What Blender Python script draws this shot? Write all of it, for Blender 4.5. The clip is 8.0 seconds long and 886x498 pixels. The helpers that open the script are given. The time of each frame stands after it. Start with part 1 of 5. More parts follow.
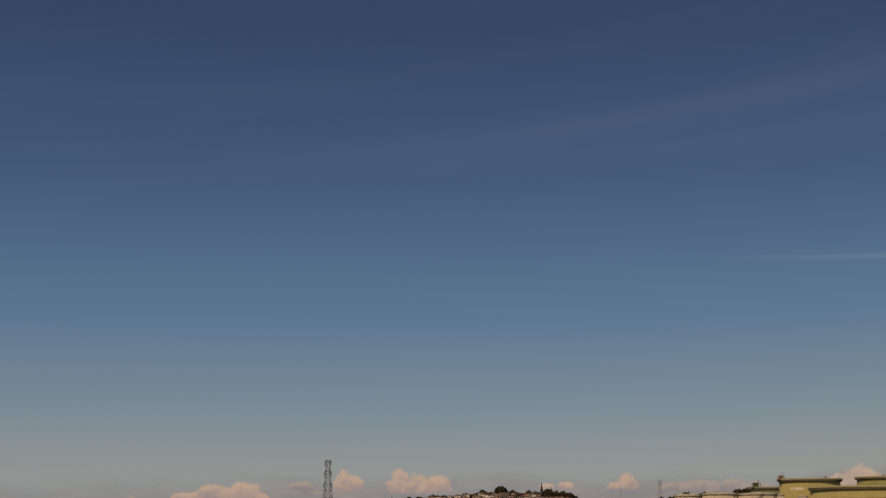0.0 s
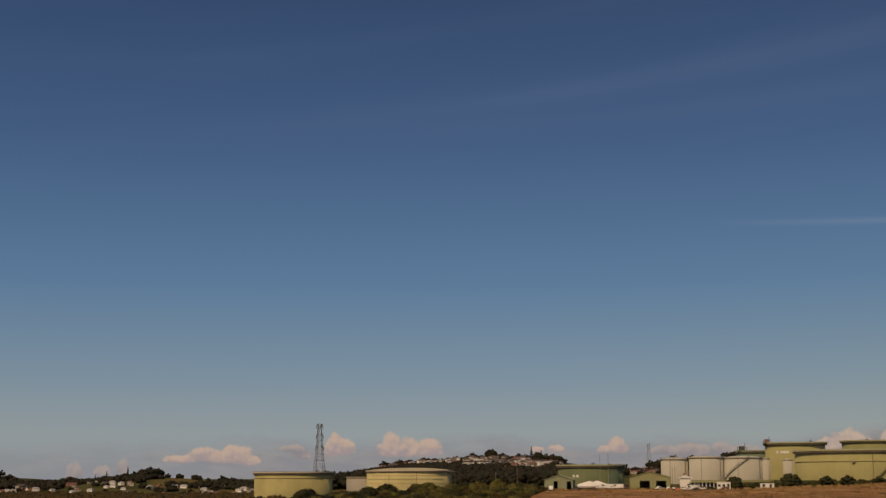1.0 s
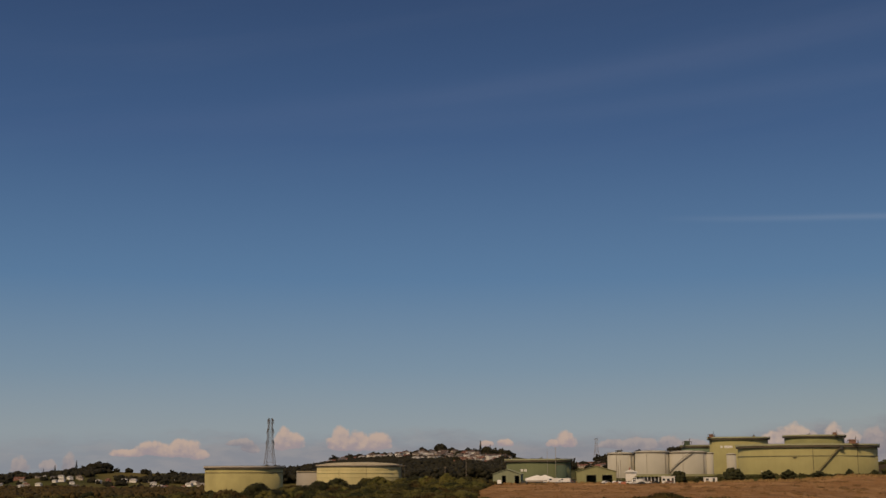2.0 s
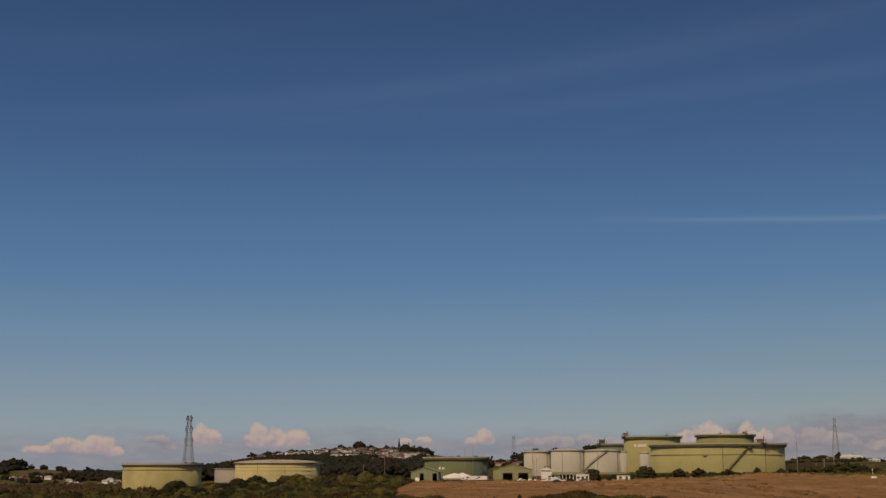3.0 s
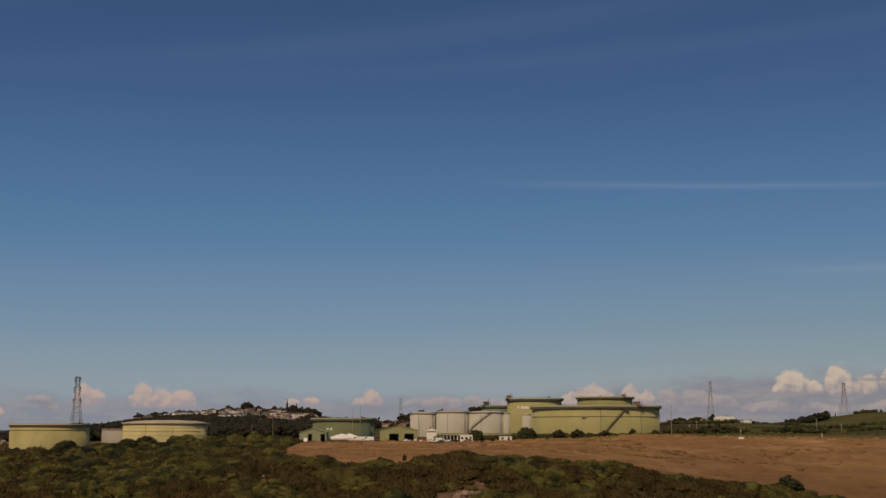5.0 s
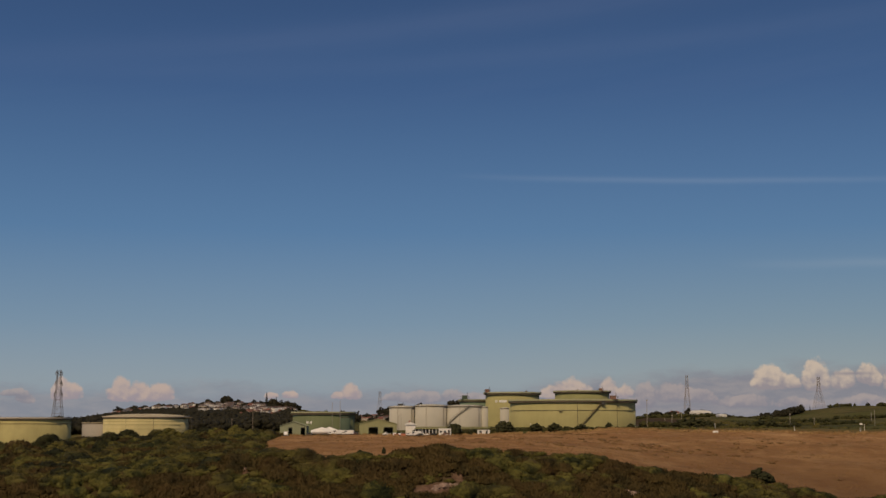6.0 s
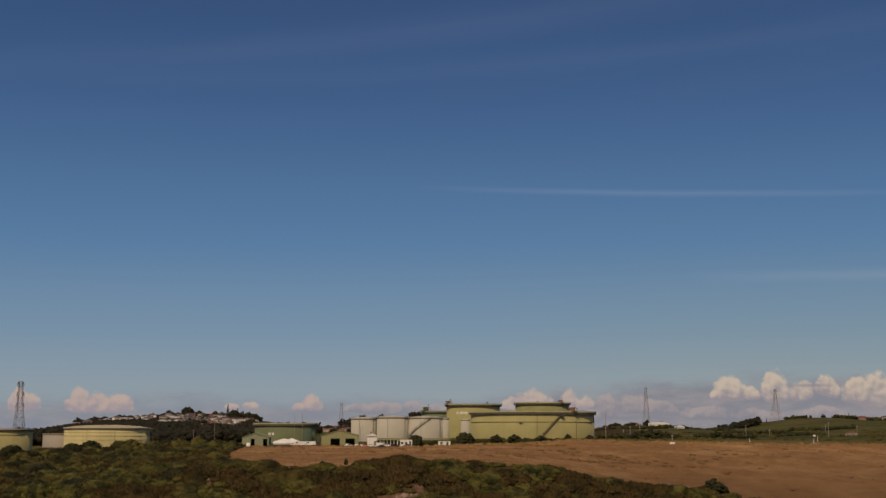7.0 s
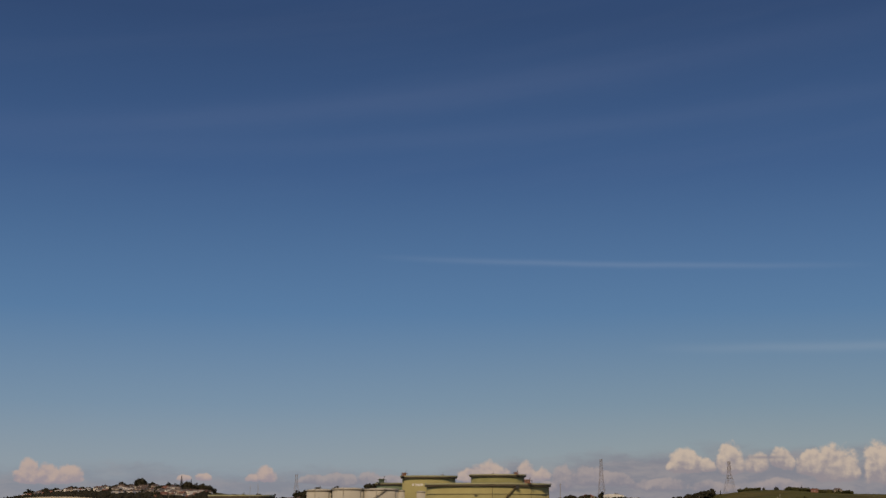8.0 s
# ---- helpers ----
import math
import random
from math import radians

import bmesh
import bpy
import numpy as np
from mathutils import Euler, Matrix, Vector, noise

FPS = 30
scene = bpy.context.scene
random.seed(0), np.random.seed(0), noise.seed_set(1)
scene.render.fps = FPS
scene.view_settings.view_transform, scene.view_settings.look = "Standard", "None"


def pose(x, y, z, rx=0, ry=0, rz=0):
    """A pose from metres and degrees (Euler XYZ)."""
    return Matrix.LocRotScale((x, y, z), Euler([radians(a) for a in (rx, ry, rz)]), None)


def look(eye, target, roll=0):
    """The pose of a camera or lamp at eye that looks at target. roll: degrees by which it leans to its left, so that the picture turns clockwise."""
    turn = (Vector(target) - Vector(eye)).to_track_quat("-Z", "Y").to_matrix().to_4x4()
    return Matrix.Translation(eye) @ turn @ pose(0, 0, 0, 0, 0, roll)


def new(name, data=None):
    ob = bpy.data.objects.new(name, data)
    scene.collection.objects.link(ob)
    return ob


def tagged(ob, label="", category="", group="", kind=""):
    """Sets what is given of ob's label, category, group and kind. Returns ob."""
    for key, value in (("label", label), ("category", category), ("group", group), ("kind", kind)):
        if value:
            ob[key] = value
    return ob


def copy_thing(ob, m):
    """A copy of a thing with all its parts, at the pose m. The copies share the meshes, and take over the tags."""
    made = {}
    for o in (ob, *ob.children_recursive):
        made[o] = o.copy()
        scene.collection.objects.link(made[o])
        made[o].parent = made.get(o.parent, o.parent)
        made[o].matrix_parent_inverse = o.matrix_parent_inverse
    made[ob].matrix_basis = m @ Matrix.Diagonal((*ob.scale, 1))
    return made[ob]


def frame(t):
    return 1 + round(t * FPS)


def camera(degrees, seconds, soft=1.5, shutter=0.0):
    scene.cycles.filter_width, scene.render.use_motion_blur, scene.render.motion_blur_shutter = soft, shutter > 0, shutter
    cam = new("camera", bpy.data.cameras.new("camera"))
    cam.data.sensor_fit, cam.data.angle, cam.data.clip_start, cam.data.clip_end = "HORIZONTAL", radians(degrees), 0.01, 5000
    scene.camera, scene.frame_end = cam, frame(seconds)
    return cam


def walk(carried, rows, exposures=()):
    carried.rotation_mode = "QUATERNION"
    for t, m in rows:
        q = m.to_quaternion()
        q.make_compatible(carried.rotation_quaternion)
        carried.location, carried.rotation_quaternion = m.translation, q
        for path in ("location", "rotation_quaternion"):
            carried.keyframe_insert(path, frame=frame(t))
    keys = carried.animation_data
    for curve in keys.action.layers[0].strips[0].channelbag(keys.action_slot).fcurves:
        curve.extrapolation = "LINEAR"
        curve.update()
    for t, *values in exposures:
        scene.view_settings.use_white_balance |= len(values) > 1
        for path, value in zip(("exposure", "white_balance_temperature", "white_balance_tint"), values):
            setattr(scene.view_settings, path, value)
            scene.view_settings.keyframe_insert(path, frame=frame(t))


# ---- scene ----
# The plan below is drawn at 1 : SCALE; everything is brought to true metres by it.
SCALE = 1.6
# The ship's rail glides away from the shore; plan units, degrees.
PATH = [
    (0.0, -3.24, 26.19, 27.71, 101.507, 0.227, 10.392),
    (0.5, -2.57, 23.71, 27.66, 100.512, 0.223, 10.294),
    (1.0, -2.03, 21.16, 27.73, 99.920, 0.189, 9.999),
    (1.5, -1.58, 18.32, 27.79, 99.724, 0.221, 9.176),
    (3.0, -0.57, 9.09, 27.97, 99.540, 0.078, 4.247),
    (3.5, -0.31, 6.01, 27.97, 99.327, 0.048, 2.535),
    (4.0, -0.16, 2.98, 27.93, 98.851, 0.030, 1.069),
    (4.5, 0.00, 0.00, 28.00, 98.263, 0.000, 0.000),
    (6.0, 0.04, -9.59, 28.01, 97.573, -0.027, -1.584),
    (6.5, -0.11, -12.95, 28.02, 97.669, -0.031, -2.274),
    (7.0, -0.22, -16.32, 28.04, 98.066, -0.067, -3.278),
    (7.5, -0.47, -19.74, 28.04, 99.187, -0.105, -4.320),
    (8.0, -0.72, -23.21, 28.03, 101.158, -0.103, -5.210),
]
cam = camera(37.645, 8.0, soft=1.5)
walk(cam, [(t, pose(SCALE * x, SCALE * y, SCALE * z, rx, ry, rz)) for t, x, y, z, rx, ry, rz in PATH],
     [(0.0, -0.09, 7700, 13), (0.5, -0.06, 7420, 12), (1.5, -0.03, 6930, 11), (3.0, -0.03, 6560, 10), (4.5, -0.03, 6480, 10), (6.5, -0.03, 6430, 10), (8.0, -0.02, 6360, 11)])

# ---- light ----
SUN_AZ, SUN_EL = radians(199), radians(42)      # compass bearing of the sun from +y towards +x, height
sun_dir = Vector((math.sin(SUN_AZ) * math.cos(SUN_EL), math.cos(SUN_AZ) * math.cos(SUN_EL), math.sin(SUN_EL)))
sun = new("sun", bpy.data.lights.new("sun", "SUN"))
sun.data.energy, sun.data.angle, sun.data.color = 2.5, radians(0.5), (1.0, 0.735, 0.455)
sun.matrix_world = look(sun_dir * 100, (0, 0, 0))


class Nodes:
    """Short hand for building a node tree."""

    def __init__(self, tree):
        self.tree = tree
        tree.nodes.clear()

    def add(self, kind, ins=None, **props):
        n = self.tree.nodes.new(kind)
        if "operation" in props:
            n.operation = props["operation"]
        if "data_type" in props:
            n.data_type, n.blend_type = props["data_type"], props["blend_type"]
        if "sky_type" in props:
            n.sky_type, n.sun_disc = props["sky_type"], props["sun_disc"]
            n.sun_elevation, n.sun_rotation = props["sun_elevation"], props["sun_rotation"]
        for k, v in (ins or {}).items():
            self.plug(v, n.inputs[k])
        return n

    def plug(self, v, sock):
        if isinstance(v, bpy.types.NodeSocket):
            self.tree.links.new(v, sock)
        elif isinstance(v, bpy.types.Node):
            self.tree.links.new(v.outputs[0], sock)
        else:
            sock.default_value = v

    def math(self, op, a, b=0.0, c=0.0):
        return self.add("ShaderNodeMath", {0: a, 1: b, 2: c}, operation=op).outputs[0]

    def mix(self, fac, a, b, mode="MIX"):
        n = self.add("ShaderNodeMix", data_type="RGBA", blend_type=mode)
        self.plug(fac, n.inputs[0])
        self.plug(a if not isinstance(a, tuple) else (*a[:3], 1), n.inputs[6])
        self.plug(b if not isinstance(b, tuple) else (*b[:3], 1), n.inputs[7])
        return n.outputs[2]

    def ramp(self, fac, stops, smooth=False):
        n = self.add("ShaderNodeValToRGB", {0: fac})
        e = n.color_ramp.elements
        if smooth:
            n.color_ramp.interpolation = "EASE"
        while len(e) < len(stops):
            e.new(0.5)
        for el, (p, c) in zip(e, stops):
            el.position = p
            el.color = (*c, 1) if isinstance(c, tuple) else (c, c, c, 1)
        return n.outputs[0]

    def place(self):
        """The place on the plan."""
        p = self.add("ShaderNodeNewGeometry").outputs["Position"]
        return self.add("ShaderNodeVectorMath", {0: p, "Scale": 1 / SCALE}, operation="SCALE").outputs[0]

    def noise(self, vec, scale, detail=4.0, rough=0.55, out=0):
        n = self.add("ShaderNodeTexNoise", {"Scale": scale, "Detail": detail, "Roughness": rough})
        if vec is not None:
            self.plug(vec, n.inputs["Vector"])
        return n.outputs[out]


def make_sky():
    world = bpy.data.worlds.new("sky")
    world.use_nodes = True
    scene.world = world
    N = Nodes(world.node_tree)
    way = N.add("ShaderNodeTexCoord").outputs["Generated"]
    xyz = N.add("ShaderNodeSeparateXYZ", {0: way}).outputs
    az = N.math("ARCTAN2", xyz[0], xyz[1])
    el = N.math("ARCSINE", xyz[2])
    height = N.math("MAXIMUM", xyz[2], 0.0)
    base = N.ramp(height, [(0.0, (0.212, 0.252, 0.305)), (0.03, (0.208, 0.258, 0.308)), (0.075, (0.130, 0.206, 0.300)),
                           (0.144, (0.058, 0.140, 0.274)), (0.25, (0.0240, 0.0685, 0.178)), (0.36, (0.0136, 0.0382, 0.111)),
                           (1.0, (0.016, 0.04, 0.11))])
    sky = N.add("ShaderNodeTexSky", sky_type="NISHITA", sun_disc=False, sun_elevation=SUN_EL, sun_rotation=SUN_AZ)
    base = N.mix(0.012, base, sky.outputs[0], "ADD")
    # warmer haze low in the east
    glow = N.math("MULTIPLY", N.ramp(N.math("ADD", az, 0.5), [(0.4, 0.0), (0.85, 1.0)], True), N.ramp(N.math("MULTIPLY", el, 4.0), [(0.15, 1.0), (0.8, 0.0)], True))
    base = N.mix(glow, base, N.mix(1.0, base, (1.05, 1.0, 0.92), "MULTIPLY"))
    # faint high streaks of ice cloud
    flat = N.add("ShaderNodeCombineXYZ", {0: az, 1: el, 2: 0.0}).outputs[0]
    lean = N.add("ShaderNodeVectorRotate", {"Vector": flat, "Axis": (0, 0, 1), "Angle": -0.135}).outputs[0]
    long = N.add("ShaderNodeVectorMath", {0: lean, 1: (2.2, 26.0, 1.0)}, operation="MULTIPLY").outputs[0]
    wisp = N.noise(long, 1.0, 5.0, 0.6)
    wisp = N.ramp(wisp, [(0.42, 0.0), (0.8, 1.0)], True)
    band = N.ramp(el, [(0.2, 0.0), (0.27, 1.0), (0.36, 1.0), (0.5, 0.2)], True)
    base = N.mix(N.math("MULTIPLY", N.math("MULTIPLY", wisp, band), 0.022), base, (0.34, 0.36, 0.46))

    def streak(a0, a1, e0, slope, wide, amount, tone):
        nonlocal base
        mid, half = (a0 + a1) / 2, (a1 - a0) / 2
        s = N.math("DIVIDE", N.math("SUBTRACT", az, mid), half)
        along = N.math("MAXIMUM", N.math("SUBTRACT", 1.0, N.math("MULTIPLY", s, s)), 0.0)
        line = N.math("SUBTRACT", el, N.math("MULTIPLY_ADD", az, slope, e0))
        line = N.math("ADD", line, N.math("MULTIPLY", N.math("SUBTRACT", N.noise(flat, 14.0), 0.5), wide * 0.8))
        q = N.math("DIVIDE", line, wide)
        across = N.math("EXPONENT", N.math("MULTIPLY", N.math("MULTIPLY", q, q), -1.0))
        base = N.mix(N.math("MULTIPLY", N.math("MULTIPLY", along, across), amount), base, tone)

    streak(0.03, 0.42, 0.1897, -0.037, 0.0022, 0.17, (0.30, 0.36, 0.47))
    streak(0.24, 0.60, 0.1208, -0.014, 0.0035, 0.18, (0.35, 0.40, 0.46))
    streak(-0.55, 0.62, 0.301, 0.118, 0.011, 0.042, (0.26, 0.29, 0.44))
    streak(-0.35, 0.80, 0.2743, 0.063, 0.008, 0.034, (0.26, 0.29, 0.42))

    # bank of grey-mauve haze and low heaped clouds along the horizon
    def shifted(da, de):
        return N.add("ShaderNodeVectorMath", {0: flat, 1: (da, de, 0.0)}, operation="ADD").outputs[0]

    def billow(vec):
        big = N.add("ShaderNodeTexVoronoi", {"Vector": vec, "Scale": 110.0, "Detail": 2.0, "Roughness": 0.5, "Randomness": 1.0}).outputs[0]
        return N.math("SUBTRACT", N.math("MULTIPLY", N.noise(vec, 48.0, 8.0, 0.58), 1.7), N.math("MULTIPLY", big, 0.28))

    n1 = N.add("ShaderNodeVectorMath", {0: N.noise(flat, 55.0, 6.0, 0.62, 1), 1: (0.5, 0.5, 0.5)}, operation="SUBTRACT").outputs[0]
    n1 = N.add("ShaderNodeVectorMath", {0: n1, "Scale": 0.008}, operation="SCALE").outputs[0]
    bent = N.add("ShaderNodeVectorMath", {0: flat, 1: n1}, operation="ADD").outputs[0]
    b = N.add("ShaderNodeSeparateXYZ", {0: bent}).outputs
    puff = billow(flat)
    relief = N.math("SUBTRACT", puff, billow(shifted(-0.0022, 0.0032)))
    # the bank: taller and denser to the east, with paler layers in it
    east = N.ramp(N.math("ADD", b[0], 0.5), [(0.06, 0.42), (0.2, 0.7), (0.5, 0.78), (0.70, 1.0)], True)
    top = N.ramp(N.math("ADD", b[0], 0.5), [(0.0, 0.020), (0.26, 0.025), (0.44, 0.025), (0.56, 0.024), (0.66, 0.032), (0.74, 0.039), (1.0, 0.040)], True)
    layer = N.add("ShaderNodeVectorMath", {0: bent, 1: (16.0, 60.0, 1.0)}, operation="MULTIPLY").outputs[0]
    drift = N.noise(layer, 1.0, 6.0, 0.62)
    edge = N.math("ADD", N.math("SUBTRACT", top, b[1]), N.math("MULTIPLY", N.math("SUBTRACT", drift, 0.5), 0.032))
    bank = N.ramp(N.math("MULTIPLY_ADD", edge, 20.0, 0.5), [(0.35, 0.0), (0.72, 1.0)], True)
    tone = N.mix(N.ramp(N.noise(layer, 1.7, 6.0, 0.6), [(0.40, 0.0), (0.66, 1.0)], True), (0.218, 0.210, 0.243), (0.292, 0.260, 0.270))
    base = N.mix(N.math("MULTIPLY", N.math("MULTIPLY", bank, east), 0.82), base, tone)

    def heap(total, a, e, ra, re):
        p = N.math("DIVIDE", N.math("SUBTRACT", b[0], a), ra)
        q = N.math("DIVIDE", N.math("SUBTRACT", b[1], e), re)
        q = N.math("MAXIMUM", q, N.math("MULTIPLY", q, -3.2))
        r = N.math("ADD", N.math("MULTIPLY", p, p), N.math("MULTIPLY", q, q))
        d = N.math("MAXIMUM", N.math("SUBTRACT", 1.0, r), -1.5)
        return d if total is None else N.math("MAXIMUM", total, d)

    def chart(u, v, ru, rv):
        a = math.atan((u - 784) / 2300)
        k = math.cos(a)
        return a, (0.1442 - math.atan((v - 441) / 2300)) * k, ru * k * k / 2300, rv * k / 2348

    # each heap: middle and foot on the chart, half width, height
    rosy = [(285, 731, 28, 38), (318, 731, 34, 35), (350, 731, 32, 36), (180, 730, 18, 42), (196, 730, 28, 28), (-54, 742, 52, 32), (-4, 742, 44, 33), (-108, 746, 42, 17), (22, 748, 22, 20), (684, 730, 26, 27), (664, 731, 18, 14), (546, 730, 15, 11), (580, 730, 20, 12)]
    cream = [(1074, 726, 46, 36), (1040, 727, 30, 22), (1144, 726, 27, 42), (1168, 727, 22, 24)]
    pale = [(-222, 770, 22, 38), (-264, 770, 18, 24), (-320, 770, 26, 30), (118, 736, 24, 20), (104, 728, 40, 12), (1208, 738, 26, 38), (1255, 734, 46, 34), (1305, 736, 40, 24), (770, 736, 36, 18), (812, 738, 44, 24), (864, 736, 30, 26), (905, 738, 40, 18), (1180, 748, 60, 18), (1380, 744, 70, 22), (1480, 748, 60, 22), (1600, 746, 70, 24)]
    gold = [(1430, 709, 40, 48), (1462, 710, 26, 26), (1513, 707, 34, 52), (1557, 707, 30, 42), (1604, 700, 30, 38), (1665, 710, 40, 46), (1708, 716, 56, 72), (1796, 720, 56, 76)]
    for group, tone, shade, solid in ((pale, (0.39, 0.325, 0.305), (0.238, 0.224, 0.255), 0.75), (rosy, (0.51, 0.382, 0.315), (0.33, 0.275, 0.295), 0.86), (cream, (0.52, 0.40, 0.325), (0.33, 0.28, 0.295), 0.85), (gold, (0.565, 0.45, 0.35), (0.295, 0.258, 0.268), 0.92)):
        total, above = None, None
        for g in group:
            a, e, ra, re = chart(*g)
            total = heap(total, a, e, ra, re)
            above = heap(above, a, e - 0.4 * re, ra, re)
        body = N.math("ADD", total, N.math("MULTIPLY", N.math("SUBTRACT", puff, 0.74), 0.95))
        dens = N.ramp(body, [(0.08, 0.0), (0.42, 1.0)], True)
        height = N.math("SUBTRACT", total, above)
        light = N.math("ADD", N.math("MULTIPLY", relief, 1.1), N.math("MULTIPLY", height, 0.8))
        glow = N.ramp(N.math("ADD", light, 0.16), [(0.0, 0.0), (0.8, 1.0)], True)
        base = N.mix(N.math("MULTIPLY", dens, solid), base, N.mix(glow, shade, tone))
    streak(0.312, 0.352, 0.0352, 0.0, 0.0015, 0.75, (0.23, 0.215, 0.245))
    # the sky is brightest round the sun
    near = N.math("MAXIMUM", N.add("ShaderNodeVectorMath", {0: way, 1: sun_dir[:]}, operation="DOT_PRODUCT").outputs[1], 0.0)
    base = N.mix(N.math("POWER", near, 1.6), base, (0.32, 0.265, 0.195), "ADD")
    out = N.add("ShaderNodeOutputWorld")
    bg = N.add("ShaderNodeBackground", {0: base, 1: 1.0})
    N.plug(bg, out.inputs[0])


make_sky()


# ---- materials ----
def material(name, build):
    m = bpy.data.materials.new(name)
    m.use_nodes = True
    N = Nodes(m.node_tree)
    col, rough, bump, extra = build(N)
    bsdf = N.add("ShaderNodeBsdfPrincipled", {"Base Color": col if not isinstance(col, tuple) else (*col, 1), "Roughness": rough})
    for k, v in extra.items():
        N.plug(v, bsdf.inputs[k])
    if bump is not None:
        amount, dist, h = bump
        N.plug(N.add("ShaderNodeBump", {"Strength": amount, "Distance": dist, "Height": h}), bsdf.inputs["Normal"])
    N.plug(bsdf, N.add("ShaderNodeOutputMaterial").inputs[0])
    return m


def paint(name, tone, stain=0.25, rough=0.8, streaks=True):
    """Weathered paint on steel: rain streaks, chalky patches, a little rust."""
    def build(N):
        p = N.add("ShaderNodeTexCoord").outputs["Object"]
        col = N.mix(N.ramp(N.noise(p, 0.12, 5.0), [(0.35, 0.0), (0.7, 1.0)]), tone, tuple(c * (1 - stain) for c in tone))
        if streaks:
            s = N.add("ShaderNodeVectorMath", {0: p, 1: (1.6, 1.6, 0.05)}, operation="MULTIPLY").outputs[0]
            col = N.mix(N.math("MULTIPLY", N.ramp(N.noise(s, 1.0, 4.0), [(0.5, 0.0), (0.75, 1.0)]), stain), col, tuple(c * 0.55 for c in tone))
        col = N.mix(N.math("MULTIPLY", N.ramp(N.noise(p, 2.5, 3.0), [(0.62, 0.0), (0.8, 1.0)]), stain * 0.6), col, (0.20, 0.12, 0.07))
        return col, rough, (0.15, 0.02, N.noise(p, 3.0, 3.0)), {"Diffuse Roughness": 0.45, "Specular IOR Level": 0.3}
    return material(name, build)


def plain(name, tone, rough=0.6, metal=0.0, vary=0.2, scale=1.5):
    def build(N):
        p = N.add("ShaderNodeTexCoord").outputs["Object"]
        col = N.mix(N.ramp(N.noise(p, scale, 5.0), [(0.3, 0.0), (0.7, 1.0)]), tone, tuple(c * (1 - vary) for c in tone))
        return col, rough, (0.2, 0.01, N.noise(p, scale * 8, 3.0)), {"Metallic": metal}
    return material(name, build)


def foliage(name, tones, scale=1.0):
    """Leaves: hue by clump, mottled by two noises, deep relief."""
    def build(N):
        geo = N.add("ShaderNodeNewGeometry")
        p = N.place()
        pick = N.math("ADD", N.math("MULTIPLY", N.math("SUBTRACT", N.noise(p, 0.16 * scale, 3.0, 0.6), 0.5), 2.4), 0.5)
        pick = N.math("ADD", pick, N.math("MULTIPLY", N.math("SUBTRACT", geo.outputs["Random Per Island"], 0.5), 0.22))
        col = N.ramp(pick, [(i / max(1, len(tones) - 1), t) for i, t in enumerate(tones)])
        patch = N.ramp(N.noise(p, 0.045, 4.0), [(0.42, 0.0), (0.62, 1.0)])
        col = N.mix(N.math("MULTIPLY", patch, 0.6), col, tones[-1])
        # highlights of lit leaf tops, painted in noise patches with tones[2]
        tops = N.ramp(N.noise(p, 0.09, 3.0), [(0.5, 0.0), (0.68, 1.0)])
        col = N.mix(N.math("MULTIPLY", tops, 0.65), col, tones[2])
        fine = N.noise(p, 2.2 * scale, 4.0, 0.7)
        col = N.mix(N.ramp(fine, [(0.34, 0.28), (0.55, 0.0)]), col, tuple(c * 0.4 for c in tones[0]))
        return col, 0.8, (0.35, 0.2 / scale, N.noise(p, 2.4 * scale, 3.0, 0.6)), {"Specular IOR Level": 0.2}
    return material(name, build)


